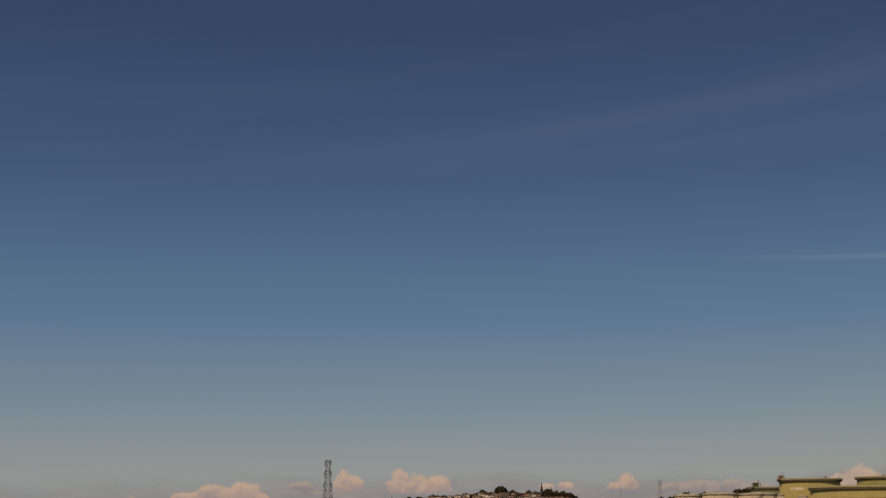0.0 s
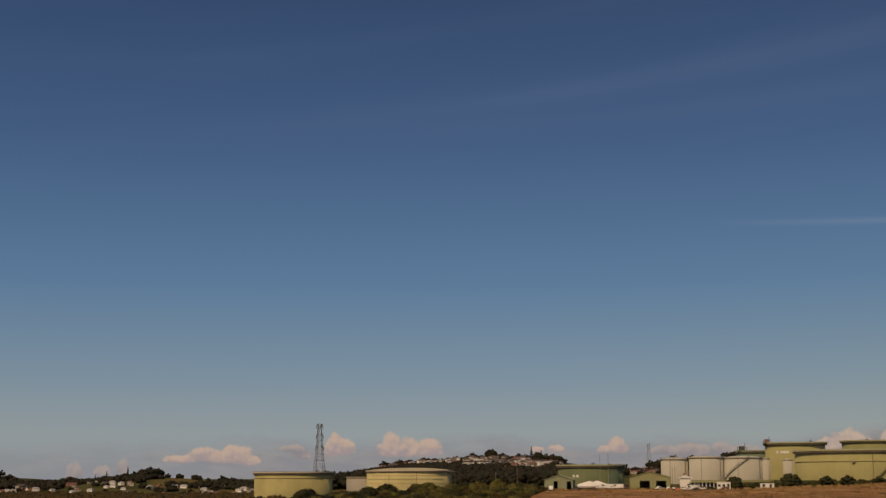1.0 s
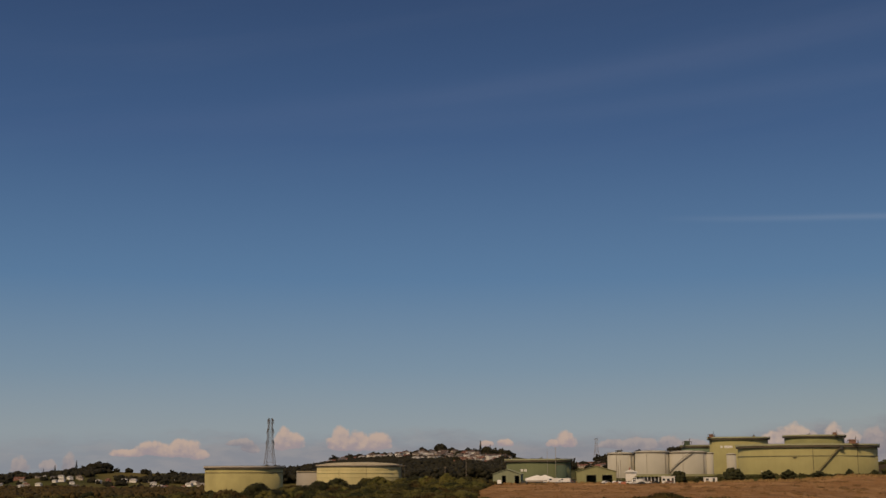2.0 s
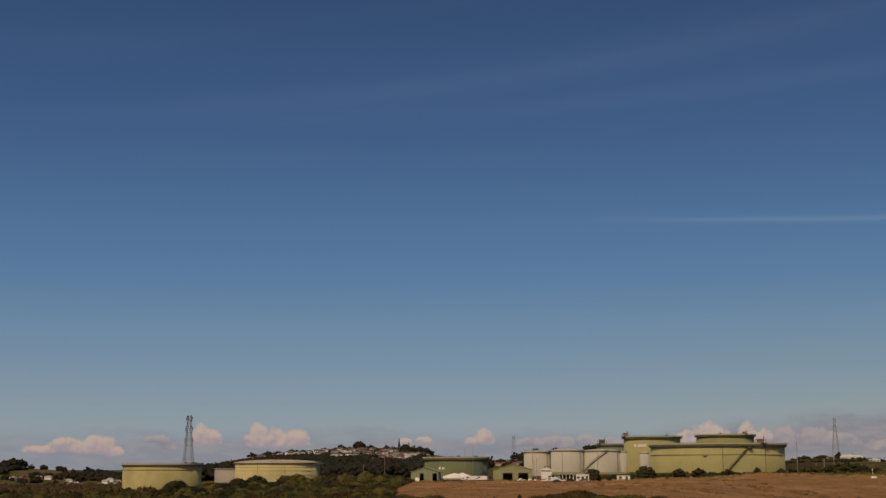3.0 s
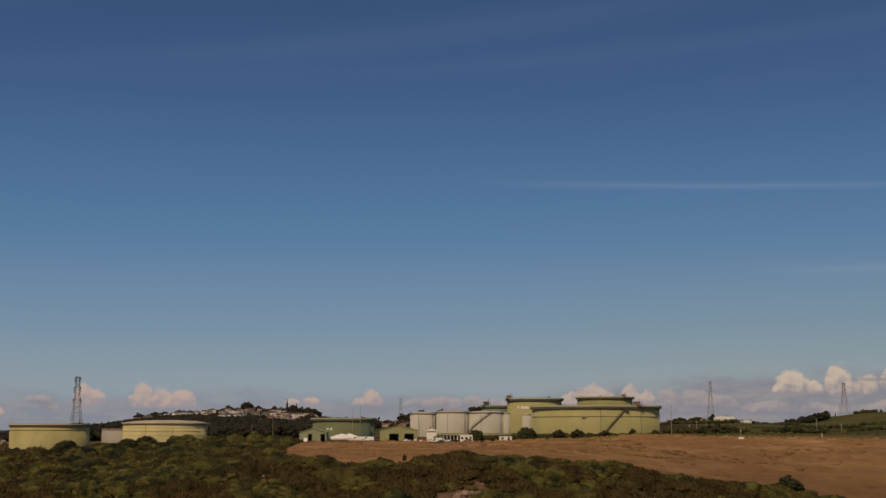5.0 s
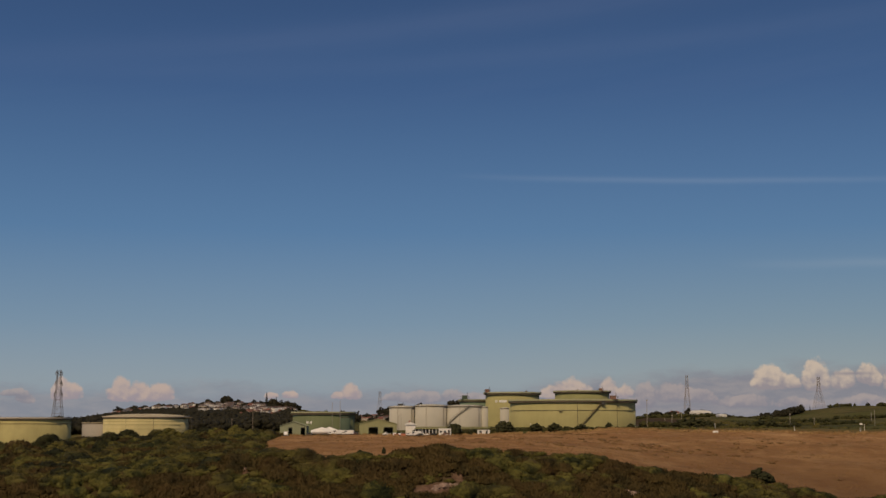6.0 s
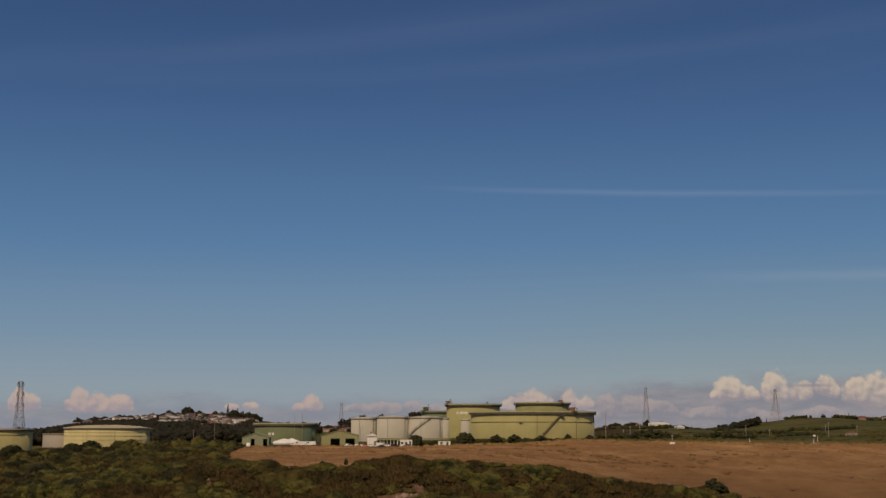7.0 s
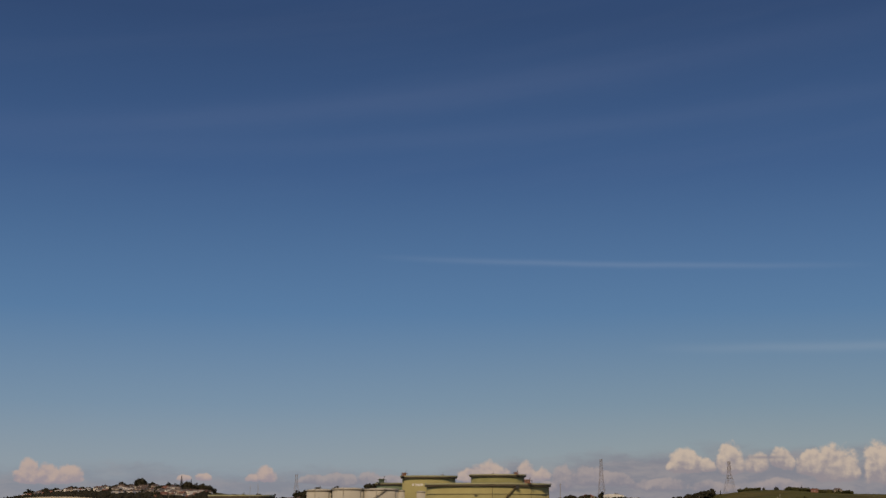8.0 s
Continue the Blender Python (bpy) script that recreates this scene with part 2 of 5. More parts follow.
M = {
    "olive": paint("olive_paint", (0.37, 0.338, 0.150), 0.16),
    "olive_dark": paint("olive_dark_paint", (0.27, 0.265, 0.115), 0.2),
    "khaki": paint("khaki_paint", (0.43, 0.38, 0.165), 0.22),
    "green": paint("green_paint", (0.158, 0.182, 0.094), 0.2),
    "teal": paint("teal_green_paint", (0.17, 0.225, 0.15), 0.2),
    "shed_green": paint("shed_green_paint", (0.27, 0.29, 0.18), 0.2),
    "shed_olive": paint("shed_olive_paint", (0.30, 0.30, 0.15), 0.2),
    "beige": paint("beige_paint", (0.46, 0.438, 0.37), 0.10),
    "cream": paint("cream_paint", (0.55, 0.48, 0.24), 0.22),
    "girder": paint("rim_paint", (0.13, 0.105, 0.07), 0.3, streaks=False),
    "roof_green": paint("roof_green_paint", (0.30, 0.31, 0.19), 0.25, streaks=False),
    "rim_green": paint("rim_green_paint", (0.40, 0.40, 0.24), 0.15, streaks=False),
    "rim_pale": paint("rim_pale_paint", (0.52, 0.45, 0.35), 0.15, streaks=False),
    "roof_cream": paint("roof_cream_paint", (0.46, 0.40, 0.27), 0.3, streaks=False),
    "white": plain("white_paint", (0.72, 0.70, 0.66), 0.5, vary=0.12),
    "steel": plain("galvanised_steel", (0.30, 0.30, 0.29), 0.5, 0.6),
    "dark_steel": plain("dark_steel", (0.07, 0.068, 0.06), 0.6, 0.3),
    "pylon": plain("pylon_steel", (0.14, 0.12, 0.10), 0.6, 0.3),
    # paler than "pylon": the haze of distance is mixed into the steel's colour
    "pylon_far": plain("hazed_pylon_steel", (0.30, 0.265, 0.25), 0.7, 0.2),
    "roof_pale": plain("pale_iron_roof", (0.42, 0.40, 0.38), 0.6),
    "rust": plain("rusty_steel", (0.22, 0.12, 0.08), 0.8),
    "concrete": plain("weathered_concrete", (0.33, 0.30, 0.25), 0.9),
    "dark": plain("dark_inside", (0.02, 0.02, 0.018), 0.9),
    "timber": plain("grey_timber", (0.16, 0.13, 0.10), 0.85),
    "bark": plain("bark", (0.10, 0.07, 0.05), 0.95),
    "glass": plain("window_glass", (0.03, 0.04, 0.05), 0.12),
    "rubber": plain("tyre_rubber", (0.02, 0.02, 0.02), 0.85),
    "roof_red": plain("red_tile_roof", (0.20, 0.085, 0.06), 0.8),
    "roof_grey": plain("grey_iron_roof", (0.12, 0.11, 0.105), 0.6),
    "roof_brown": plain("brown_roof", (0.11, 0.08, 0.065), 0.8),
    "wall_white": plain("white_weatherboard", (0.83, 0.79, 0.73), 0.7),
    "wall_cream": plain("cream_weatherboard", (0.42, 0.35, 0.28), 0.7),
    "wall_brick": plain("brick_wall", (0.30, 0.14, 0.10), 0.85),
    "orange": plain("orange_plastic", (0.46, 0.17, 0.09), 0.5),
    "blue_grey": paint("blue_green_paint", (0.075, 0.105, 0.072), 0.2),
    "stone": plain("pale_stone", (0.29, 0.20, 0.15), 0.9, vary=0.5, scale=0.9),
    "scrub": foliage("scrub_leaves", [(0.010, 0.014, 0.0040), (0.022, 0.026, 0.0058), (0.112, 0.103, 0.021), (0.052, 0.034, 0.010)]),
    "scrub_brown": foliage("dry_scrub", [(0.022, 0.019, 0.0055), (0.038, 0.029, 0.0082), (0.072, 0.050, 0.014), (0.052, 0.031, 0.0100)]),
    "rushes": foliage("brown_rushes", [(0.12, 0.075, 0.032), (0.16, 0.095, 0.038), (0.20, 0.115, 0.046), (0.13, 0.078, 0.032)]),
    "pale_grass": foliage("pale_dry_grass", [(0.20, 0.125, 0.050), (0.28, 0.175, 0.070), (0.36, 0.235, 0.098), (0.24, 0.135, 0.058)]),
    "straw": foliage("dry_grass", [(0.165, 0.092, 0.039), (0.215, 0.120, 0.049), (0.275, 0.158, 0.067)], 0.6),
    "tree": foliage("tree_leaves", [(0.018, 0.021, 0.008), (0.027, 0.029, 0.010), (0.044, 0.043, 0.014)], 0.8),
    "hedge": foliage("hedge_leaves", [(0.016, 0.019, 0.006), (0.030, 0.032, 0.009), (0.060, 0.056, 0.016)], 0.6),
    # darker copy of the scrub leaves, with the bushes' shade in its colour
    "dark_scrub": foliage("shaded_scrub_leaves", [(0.0065, 0.009, 0.003), (0.012, 0.015, 0.004), (0.030, 0.032, 0.008), (0.018, 0.015, 0.005)]),
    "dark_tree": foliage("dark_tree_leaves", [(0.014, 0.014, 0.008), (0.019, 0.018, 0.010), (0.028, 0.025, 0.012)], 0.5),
}


# ---- mesh helpers ----
def part(name, bm, mat, parent=None, label=""):
    """Links a bmesh (or a mesh) as one object under a thing or a part."""
    if isinstance(bm, bmesh.types.BMesh):
        me = bpy.data.meshes.new(name)
        bm.to_mesh(me)
        bm.free()
    else:
        me = bm
    if mat is not None and not me.materials:
        me.materials.append(mat)
    ob = new(name, me)
    ob.parent = parent
    if label:
        ob["label"] = label
    return ob


def thing(name, m, label, category, group="", kind=""):
    ob = new(name)
    ob.matrix_basis = m
    return tagged(ob, label, category, group, kind)


def box(bm, x0, x1, y0, y1, z0, z1):
    v = [bm.verts.new((x, y, z)) for z in (z0, z1) for x, y in ((x0, y0), (x1, y0), (x1, y1), (x0, y1))]
    for f in ((3, 2, 1, 0), (4, 5, 6, 7), (0, 1, 5, 4), (1, 2, 6, 5), (2, 3, 7, 6), (3, 0, 4, 7)):
        bm.faces.new([v[i] for i in f])
    return v


def boxes(*dims):
    bm = bmesh.new()
    for d in dims:
        box(bm, *d)
    return bm


def bar(bm, a, b, r, n=6, r2=None):
    """A round bar from a to b."""
    a, b = Vector(a), Vector(b)
    q = (b - a).to_track_quat("Z", "Y")
    rings = []
    for p, rad in ((a, r), (b, r if r2 is None else r2)):
        rings.append([bm.verts.new(p + q @ Vector((rad * math.cos(2 * math.pi * i / n), rad * math.sin(2 * math.pi * i / n), 0))) for i in range(n)])
    for i in range(n):
        bm.faces.new((rings[0][i], rings[0][(i + 1) % n], rings[1][(i + 1) % n], rings[1][i]))
    bm.faces.new(rings[0][::-1])
    bm.faces.new(rings[1])


def bars(segments, r, n=6):
    bm = bmesh.new()
    for a, b in segments:
        bar(bm, a, b, r, n)
    return bm


def revolve(profile, n=96, close_top=False):
    """A turned body from (radius, height) pairs."""
    bm = bmesh.new()
    rings = []
    for r, z in profile:
        if r < 1e-6:
            rings.append([bm.verts.new((0, 0, z))])
        else:
            rings.append([bm.verts.new((r * math.cos(2 * math.pi * i / n), r * math.sin(2 * math.pi * i / n), z)) for i in range(n)])
    for a, b in zip(rings, rings[1:]):
        for i in range(n):
            j = (i + 1) % n
            if len(a) == 1:
                bm.faces.new((a[0], b[j], b[i]))
            elif len(b) == 1:
                bm.faces.new((a[i], a[j], b[0]))
            else:
                bm.faces.new((a[i], a[j], b[j], b[i]))
    bmesh.ops.recalc_face_normals(bm, faces=bm.faces)
    return bm


def ring(r0, r1, z0, z1, n=96):
    return revolve([(r0, z0), (r1, z0), (r1, z1), (r0, z1), (r0, z0)], n)


# ---- the land ----
def curve(x, *pairs):
    return np.interp(x, [p[0] for p in pairs], [p[1] for p in pairs])


def shore(x):
    """Line of the field's seaward edge: distance and height."""
    y = curve(x, (-450, 350), (-24, 350), (9, 355), (43, 361), (80, 366), (127, 373), (205, 380), (700, 395))
    z = curve(x, (-450, 10), (-150, 11), (-84, 12.5), (-50, 17), (-38, 19.7), (-30, 19.6), (-24, 18.4), (-14, 19.0), (9, 20.1), (25, 19.9), (43, 18.9), (56, 17.2),
              (63, 16.0), (80, 12.7), (100, 10.6), (127, 5.9), (205, 3.5), (700, 3))
    return y, z


def land(x, y):
    """Height of the ground at (x, y)."""
    ye, ze = shore(x)
    knots = [
        (ye - 60, -6.0 + 0 * x),
        (ye - 40, 0.5 + 0 * x),
        (ye - 22, ze - 9.5 + curve(x, (60, 0), (130, 4))),
        (ye, ze),
        (440 + 0 * x, curve(x, (-450, 14), (-190, 14.5), (-150, 15.3), (-122, 18.3), (-84, 18.6), (-45, 21.5), (9, 21.6), (43, 21.8), (80, 18.6), (127, 15.0), (205, 13.5), (700, 12))),
        (490 + 0 * x, curve(x, (-450, 14.5), (-190, 15.5), (-155, 16.2), (-128, 18.4), (-112, 20.6), (-84, 21.6), (-45, 22.1), (30, 22.2), (86, 22.4), (143, 20.5), (205, 19.5), (700, 18))),
        (528 + 0 * x, curve(x, (-450, 14.5), (-250, 15), (-150, 16.2), (-84, 20.5), (-50, 22.4), (30, 22.6), (62, 23.6), (86, 24.9), (110, 24.3), (143, 23.9), (205, 23.2), (700, 21))),
        (560 + 0 * x, curve(x, (-450, 15), (-100, 17.3), (-60, 21.8), (0, 23.6), (45, 25.4), (120, 25.5), (205, 24.6), (700, 23))),
        (700 + 0 * x, curve(x, (-600, 16), (-260, 15.5), (-100, 17.5), (-60, 21.5), (0, 24.0), (45, 25.2), (120, 25.4), (160, 25.5), (250, 27), (700, 26))),
        (900 + 0 * x, curve(x, (-900, 28), (-520, 29.5), (-478, 28.5), (-450, 23.0), (-415, 23.0), (-395, 25), (-365, 28), (-335, 26.5), (-305, 24), (-250, 20), (-150, 22), (0, 25), (130, 26.5),
                             (160, 31), (195, 32), (213, 32), (226, 31), (240, 29.5), (255, 30), (330, 36), (420, 35), (700, 33))),
        (1010 + 0 * x, curve(x, (-900, 27), (-400, 24), (-300, 24), (-180, 28), (-60, 27), (150, 28), (200, 29.5), (245, 31.5), (285, 31.0), (312, 36), (340, 40.0), (362, 41.0),
                              (392, 38.8), (430, 37.5), (700, 34))),
        (1260 + 0 * x, curve(x, (-900, 25), (-520, 24), (-400, 25), (-330, 25), (-300, 29), (-265, 37), (-240, 40), (-181, 44.0), (-130, 43), (-105, 40), (-60, 33.5), (-20, 36), (0, 40.0), (60, 43.5), (100, 40),
                              (150, 29), (260, 31), (700, 30))),
        (1700 + 0 * x, 24 + 0 * x),
        (5200 + 0 * x, 20 + 0 * x),
    ]
    out = np.full(np.shape(x), -6.0)
    for (y0, z0), (y1, z1) in zip(knots, knots[1:]):
        s = np.clip((y - y0) / (y1 - y0), 0, 1)
        s = 0.5 * s + 0.5 * s * s * (3 - 2 * s)
        out = np.where(y >= y0, z0 + (z1 - z0) * s, out)
    ripple = 0.35 * np.sin(x * 0.11 + 1.3 * np.sin(y * 0.05)) * np.sin(y * 0.13 + 0.7 * np.sin(x * 0.06)) + 0.12 * np.sin(x * 0.43 + y * 0.31) * np.sin(y * 0.5 - x * 0.2)
    swell = 1.1 * np.sin(x * 0.23 + 1.1 * np.sin(y * 0.11)) * np.sin(y * 0.19 + 0.9 * np.sin(x * 0.13)) + 0.5 * np.sin(x * 0.41 + y * 0.17)
    swell = swell * np.clip((-46 - x) / 12, 0, 1) * np.clip((y - 325) / 20, 0, 1) * np.clip((545 - y) / 25, 0, 1)
    return out + swell + ripple * np.clip((y - 320) / 40, 0, 1)


def ground_at(x, y):
    return float(land(np.array([float(x)]), np.array([float(y)]))[0])


def dry_field(x, y):
    """1 on the mown dry field, 0 on scrub and green ground."""
    ye, _ = shore(x)
    wob = 3.0 * np.sin(x * 0.21) * np.sin(x * 0.07 + 1) + 1.2 * np.sin(x * 0.9)
    low = np.clip((y - ye - wob * 0.5) / 3 + 0.5, 0, 1)
    top = curve(x, (-60, 520), (-45, 527), (30, 528), (70, 530), (110, 533), (150, 530), (210, 529), (700, 525))
    high = np.clip((top + 0.4 * wob - y) / 3 + 0.5, 0, 1)
    west = np.clip((x - curve(y, (340, -40), (352, -42), (420, -47), (528, -52))) / 3 + 0.5, 0, 1)
    return low * high * west


def west_pasture(x, y):
    """Below 1 on the open pasture of the western hill."""
    return ((x + 326) / 26) ** 2 + ((y - 872) / 45) ** 2


def make_ground():
    xs = np.concatenate([np.linspace(-2600, -620, 24), np.linspace(-600, 560, 380), np.linspace(580, 2600, 24)])
    ys = np.concatenate([np.linspace(288, 560, 150), np.linspace(563, 1300, 120), np.linspace(1320, 5200, 40)])
    gx, gy = np.meshgrid(xs, ys)
    gz = land(gx, gy)
    nx, ny = len(xs), len(ys)
    verts = np.stack([gx, gy, gz], -1).reshape(-1, 3)
    i = (np.arange(ny - 1)[:, None] * nx + np.arange(nx - 1)[None, :]).ravel()
    faces = np.stack([i, i + 1, i + nx + 1, i + nx], 1)
    me = bpy.data.meshes.new("ground")
    me.from_pydata(verts.tolist(), [], faces.tolist())
    for name, values in (("dry", dry_field(gx, gy)), ("rock", rock_patch(gx, gy)), ("verge", np.clip((575 - gy) / 25, 0, 1) * (gx > 100)), ("heath", np.clip(1.5 - ((gx - 152) / 28) ** 2 - ((gy - 800) / 75) ** 2, 0, 1)),
                         ("pasture", np.clip(2.0 - 2.0 * west_pasture(gx, gy), 0, 1)), ("litter", np.clip(np.where(gx < -45, 540 - gy, shore(gx)[0] + 10 - gy) / 6, 0, 1))):
        a = me.attributes.new(name, "FLOAT", "POINT")
        a.data.foreach_set("value", values.ravel().astype(np.float32))
    me.polygons.foreach_set("use_smooth", [True] * len(me.polygons))

    def build(N):
        p = N.place()
        dry = N.add("ShaderNodeAttribute")
        dry.attribute_name = "dry"
        rock = N.add("ShaderNodeAttribute")
        rock.attribute_name = "rock"
        litter = N.add("ShaderNodeAttribute")
        litter.attribute_name = "litter"
        rows = N.add("ShaderNodeVectorMath", {0: p, 1: (0.05, 0.12, 0.1)}, operation="MULTIPLY").outputs[0]
        g1 = N.noise(rows, 1.0, 6.0, 0.6)
        g2 = N.noise(p, 1.3, 5.0, 0.7)
        straw = N.mix(N.ramp(g1, [(0.3, 0.0), (0.7, 1.0)]), (0.315, 0.170, 0.067), (0.240, 0.126, 0.050))
        straw = N.mix(N.math("MULTIPLY", N.ramp(g2, [(0.45, 0.0), (0.75, 1.0)]), 0.5), straw, (0.21, 0.112, 0.050))
        for stretch, amount, tone in (((0.11, 0.10, 0.3), 0.65, (0.18, 0.098, 0.044)), ((0.35, 0.25, 1.0), 0.55, (0.22, 0.118, 0.053)), ((0.045, 0.055, 0.2), 0.6, (0.17, 0.098, 0.045)), ((0.06, 0.05, 0.2), 0.5, (0.48, 0.30, 0.14)), ((0.25, 0.2, 0.5), 0.45, (0.43, 0.28, 0.135)), ((0.9, 0.5, 1.0), 0.4, (0.15, 0.088, 0.042))):
            smudge = N.add("ShaderNodeVectorMath", {0: p, 1: stretch}, operation="MULTIPLY").outputs[0]
            straw = N.mix(N.math("MULTIPLY", N.ramp(N.noise(smudge, 1.0, 5.0, 0.65), [(0.5, 0.0), (0.68, 1.0)]), amount), straw, tone)
        straw = N.mix(N.math("MULTIPLY", N.ramp(N.noise(p, 0.035, 4.0), [(0.52, 0.0), (0.7, 1.0)]), 0.6), straw, (0.46, 0.28, 0.125))
        grass = N.mix(N.ramp(N.noise(p, 0.05, 5.0), [(0.3, 0.0), (0.7, 1.0)]), (0.070, 0.078, 0.019), (0.118, 0.104, 0.032))
        wide = N.add("ShaderNodeVectorMath", {0: p, 1: (0.03, 0.009, 0.03)}, operation="MULTIPLY").outputs[0]
        grass = N.mix(N.math("MULTIPLY", N.ramp(N.noise(wide, 1.0, 5.0, 0.6), [(0.46, 0.0), (0.62, 1.0)]), 0.75), grass, (0.165, 0.115, 0.045))
        across = N.add("ShaderNodeVectorMath", {0: p, 1: (0.012, 0.035, 0.06)}, operation="MULTIPLY").outputs[0]
        grass = N.mix(N.math("MULTIPLY", N.ramp(N.noise(across, 1.0, 6.0, 0.65), [(0.47, 0.0), (0.6, 1.0)]), 0.8), grass, (0.034, 0.036, 0.014))
        grass = N.mix(N.math("MULTIPLY", N.ramp(N.noise(across, 1.9, 5.0, 0.6), [(0.5, 0.0), (0.66, 1.0)]), 0.6), grass, (0.118, 0.110, 0.032))
        grass = N.mix(N.ramp(g2, [(0.4, 0.6), (0.6, 0.0)]), grass, (0.045, 0.052, 0.014))
        verge = N.add("ShaderNodeAttribute")
        verge.attribute_name = "verge"
        tuft = N.math("ADD", verge.outputs["Fac"], N.math("MULTIPLY", N.math("SUBTRACT", g1, 0.5), 0.9))
        grass = N.mix(N.ramp(tuft, [(0.4, 0.0), (0.75, 0.8)]), grass, N.mix(g2, (0.10, 0.072, 0.026), (0.19, 0.13, 0.045)))
        pasture = N.add("ShaderNodeAttribute")
        pasture.attribute_name = "pasture"
        grass = N.mix(N.math("MULTIPLY", pasture.outputs["Fac"], 0.9), grass, N.mix(g1, (0.105, 0.085, 0.024), (0.15, 0.115, 0.035)))
        heath = N.add("ShaderNodeAttribute")
        heath.attribute_name = "heath"
        grass = N.mix(N.math("MULTIPLY", heath.outputs["Fac"], 0.85), grass, N.mix(g2, (0.035, 0.021, 0.014), (0.060, 0.036, 0.022)))
        grass = N.mix(litter.outputs["Fac"], grass, N.mix(g2, (0.035, 0.030, 0.012), (0.075, 0.055, 0.022)))
        straw = N.mix(N.math("MULTIPLY", N.ramp(N.noise(rows, 2.6, 5.0, 0.65), [(0.56, 0.0), (0.68, 1.0)]), 0.6), straw, (0.13, 0.088, 0.036))
        low = N.math("ADD", N.add("ShaderNodeSeparateXYZ", {0: p}).outputs[2], N.math("MULTIPLY", N.math("SUBTRACT", g1, 0.5), 8.0))
        straw = N.mix(N.ramp(N.math("MULTIPLY", low, 0.04), [(0.36, 0.72), (0.9, 0.0)]), straw, (0.132, 0.074, 0.034))
        edge = N.math("ADD", dry.outputs["Fac"], N.math("MULTIPLY", N.math("SUBTRACT", g2, 0.5), 0.9))
        col = N.mix(N.ramp(edge, [(0.4, 0.0), (0.6, 1.0)]), grass, straw)
        stone = N.mix(N.ramp(N.noise(p, 0.6, 5.0, 0.7), [(0.35, 0.0), (0.65, 1.0)]), (0.20, 0.125, 0.085), (0.09, 0.05, 0.033))
        col = N.mix(rock.outputs["Fac"], col, stone)
        return col, 0.95, (0.9, 0.5, g2), {"Specular IOR Level": 0.1}
    ob = part("ground", me, material("soil_and_grass", build))
    tagged(ob, "Coastal slope of dry mown grass, green pasture and scrub", "ground", kind="structure")


def rock_patch(x, y):
    """Bare clay and stone on the bluff."""
    ye, _ = shore(x)
    out = np.zeros(np.shape(x))
    for cx, back, rx, ry in ((7.5, 21, 7, 4.5), (14, 15, 2.6, 5.5), (60.5, 17.5, 4.5, 3), (-9, 21, 2.5, 2.5), (-41.5, 6, 1.6, 3.0), (-43.5, 9.5, 1.6, 2.2)):
        out = np.maximum(out, np.clip(1.6 - 1.6 * (((x - cx) / rx) ** 2 + ((y - ye + back) / ry) ** 2), 0, 1))
    return np.maximum(out, np.clip(1.6 - 1.6 * (((x + 160) / 9) ** 2 + ((y - 480) / 17) ** 2), 0, 1))


def make_sea():
    bm = bmesh.new()
    n = 48
    mid = bm.verts.new((0, 0, 0))
    rim = [bm.verts.new((4800 * math.cos(2 * math.pi * i / n), 4800 * math.sin(2 * math.pi * i / n), 0)) for i in range(n)]
    for i in range(n):
        bm.faces.new((mid, rim[i], rim[(i + 1) % n]))

    def build(N):
        p = N.place()
        return (0.015, 0.035, 0.045), 0.12, (0.6, 0.4, N.noise(p, 0.4, 5.0)), {}
    tagged(part("water", bm, material("sea_water", build)), "Dark blue sea below the coastal bluff", "sea", kind="structure")


make_sea()
make_ground()


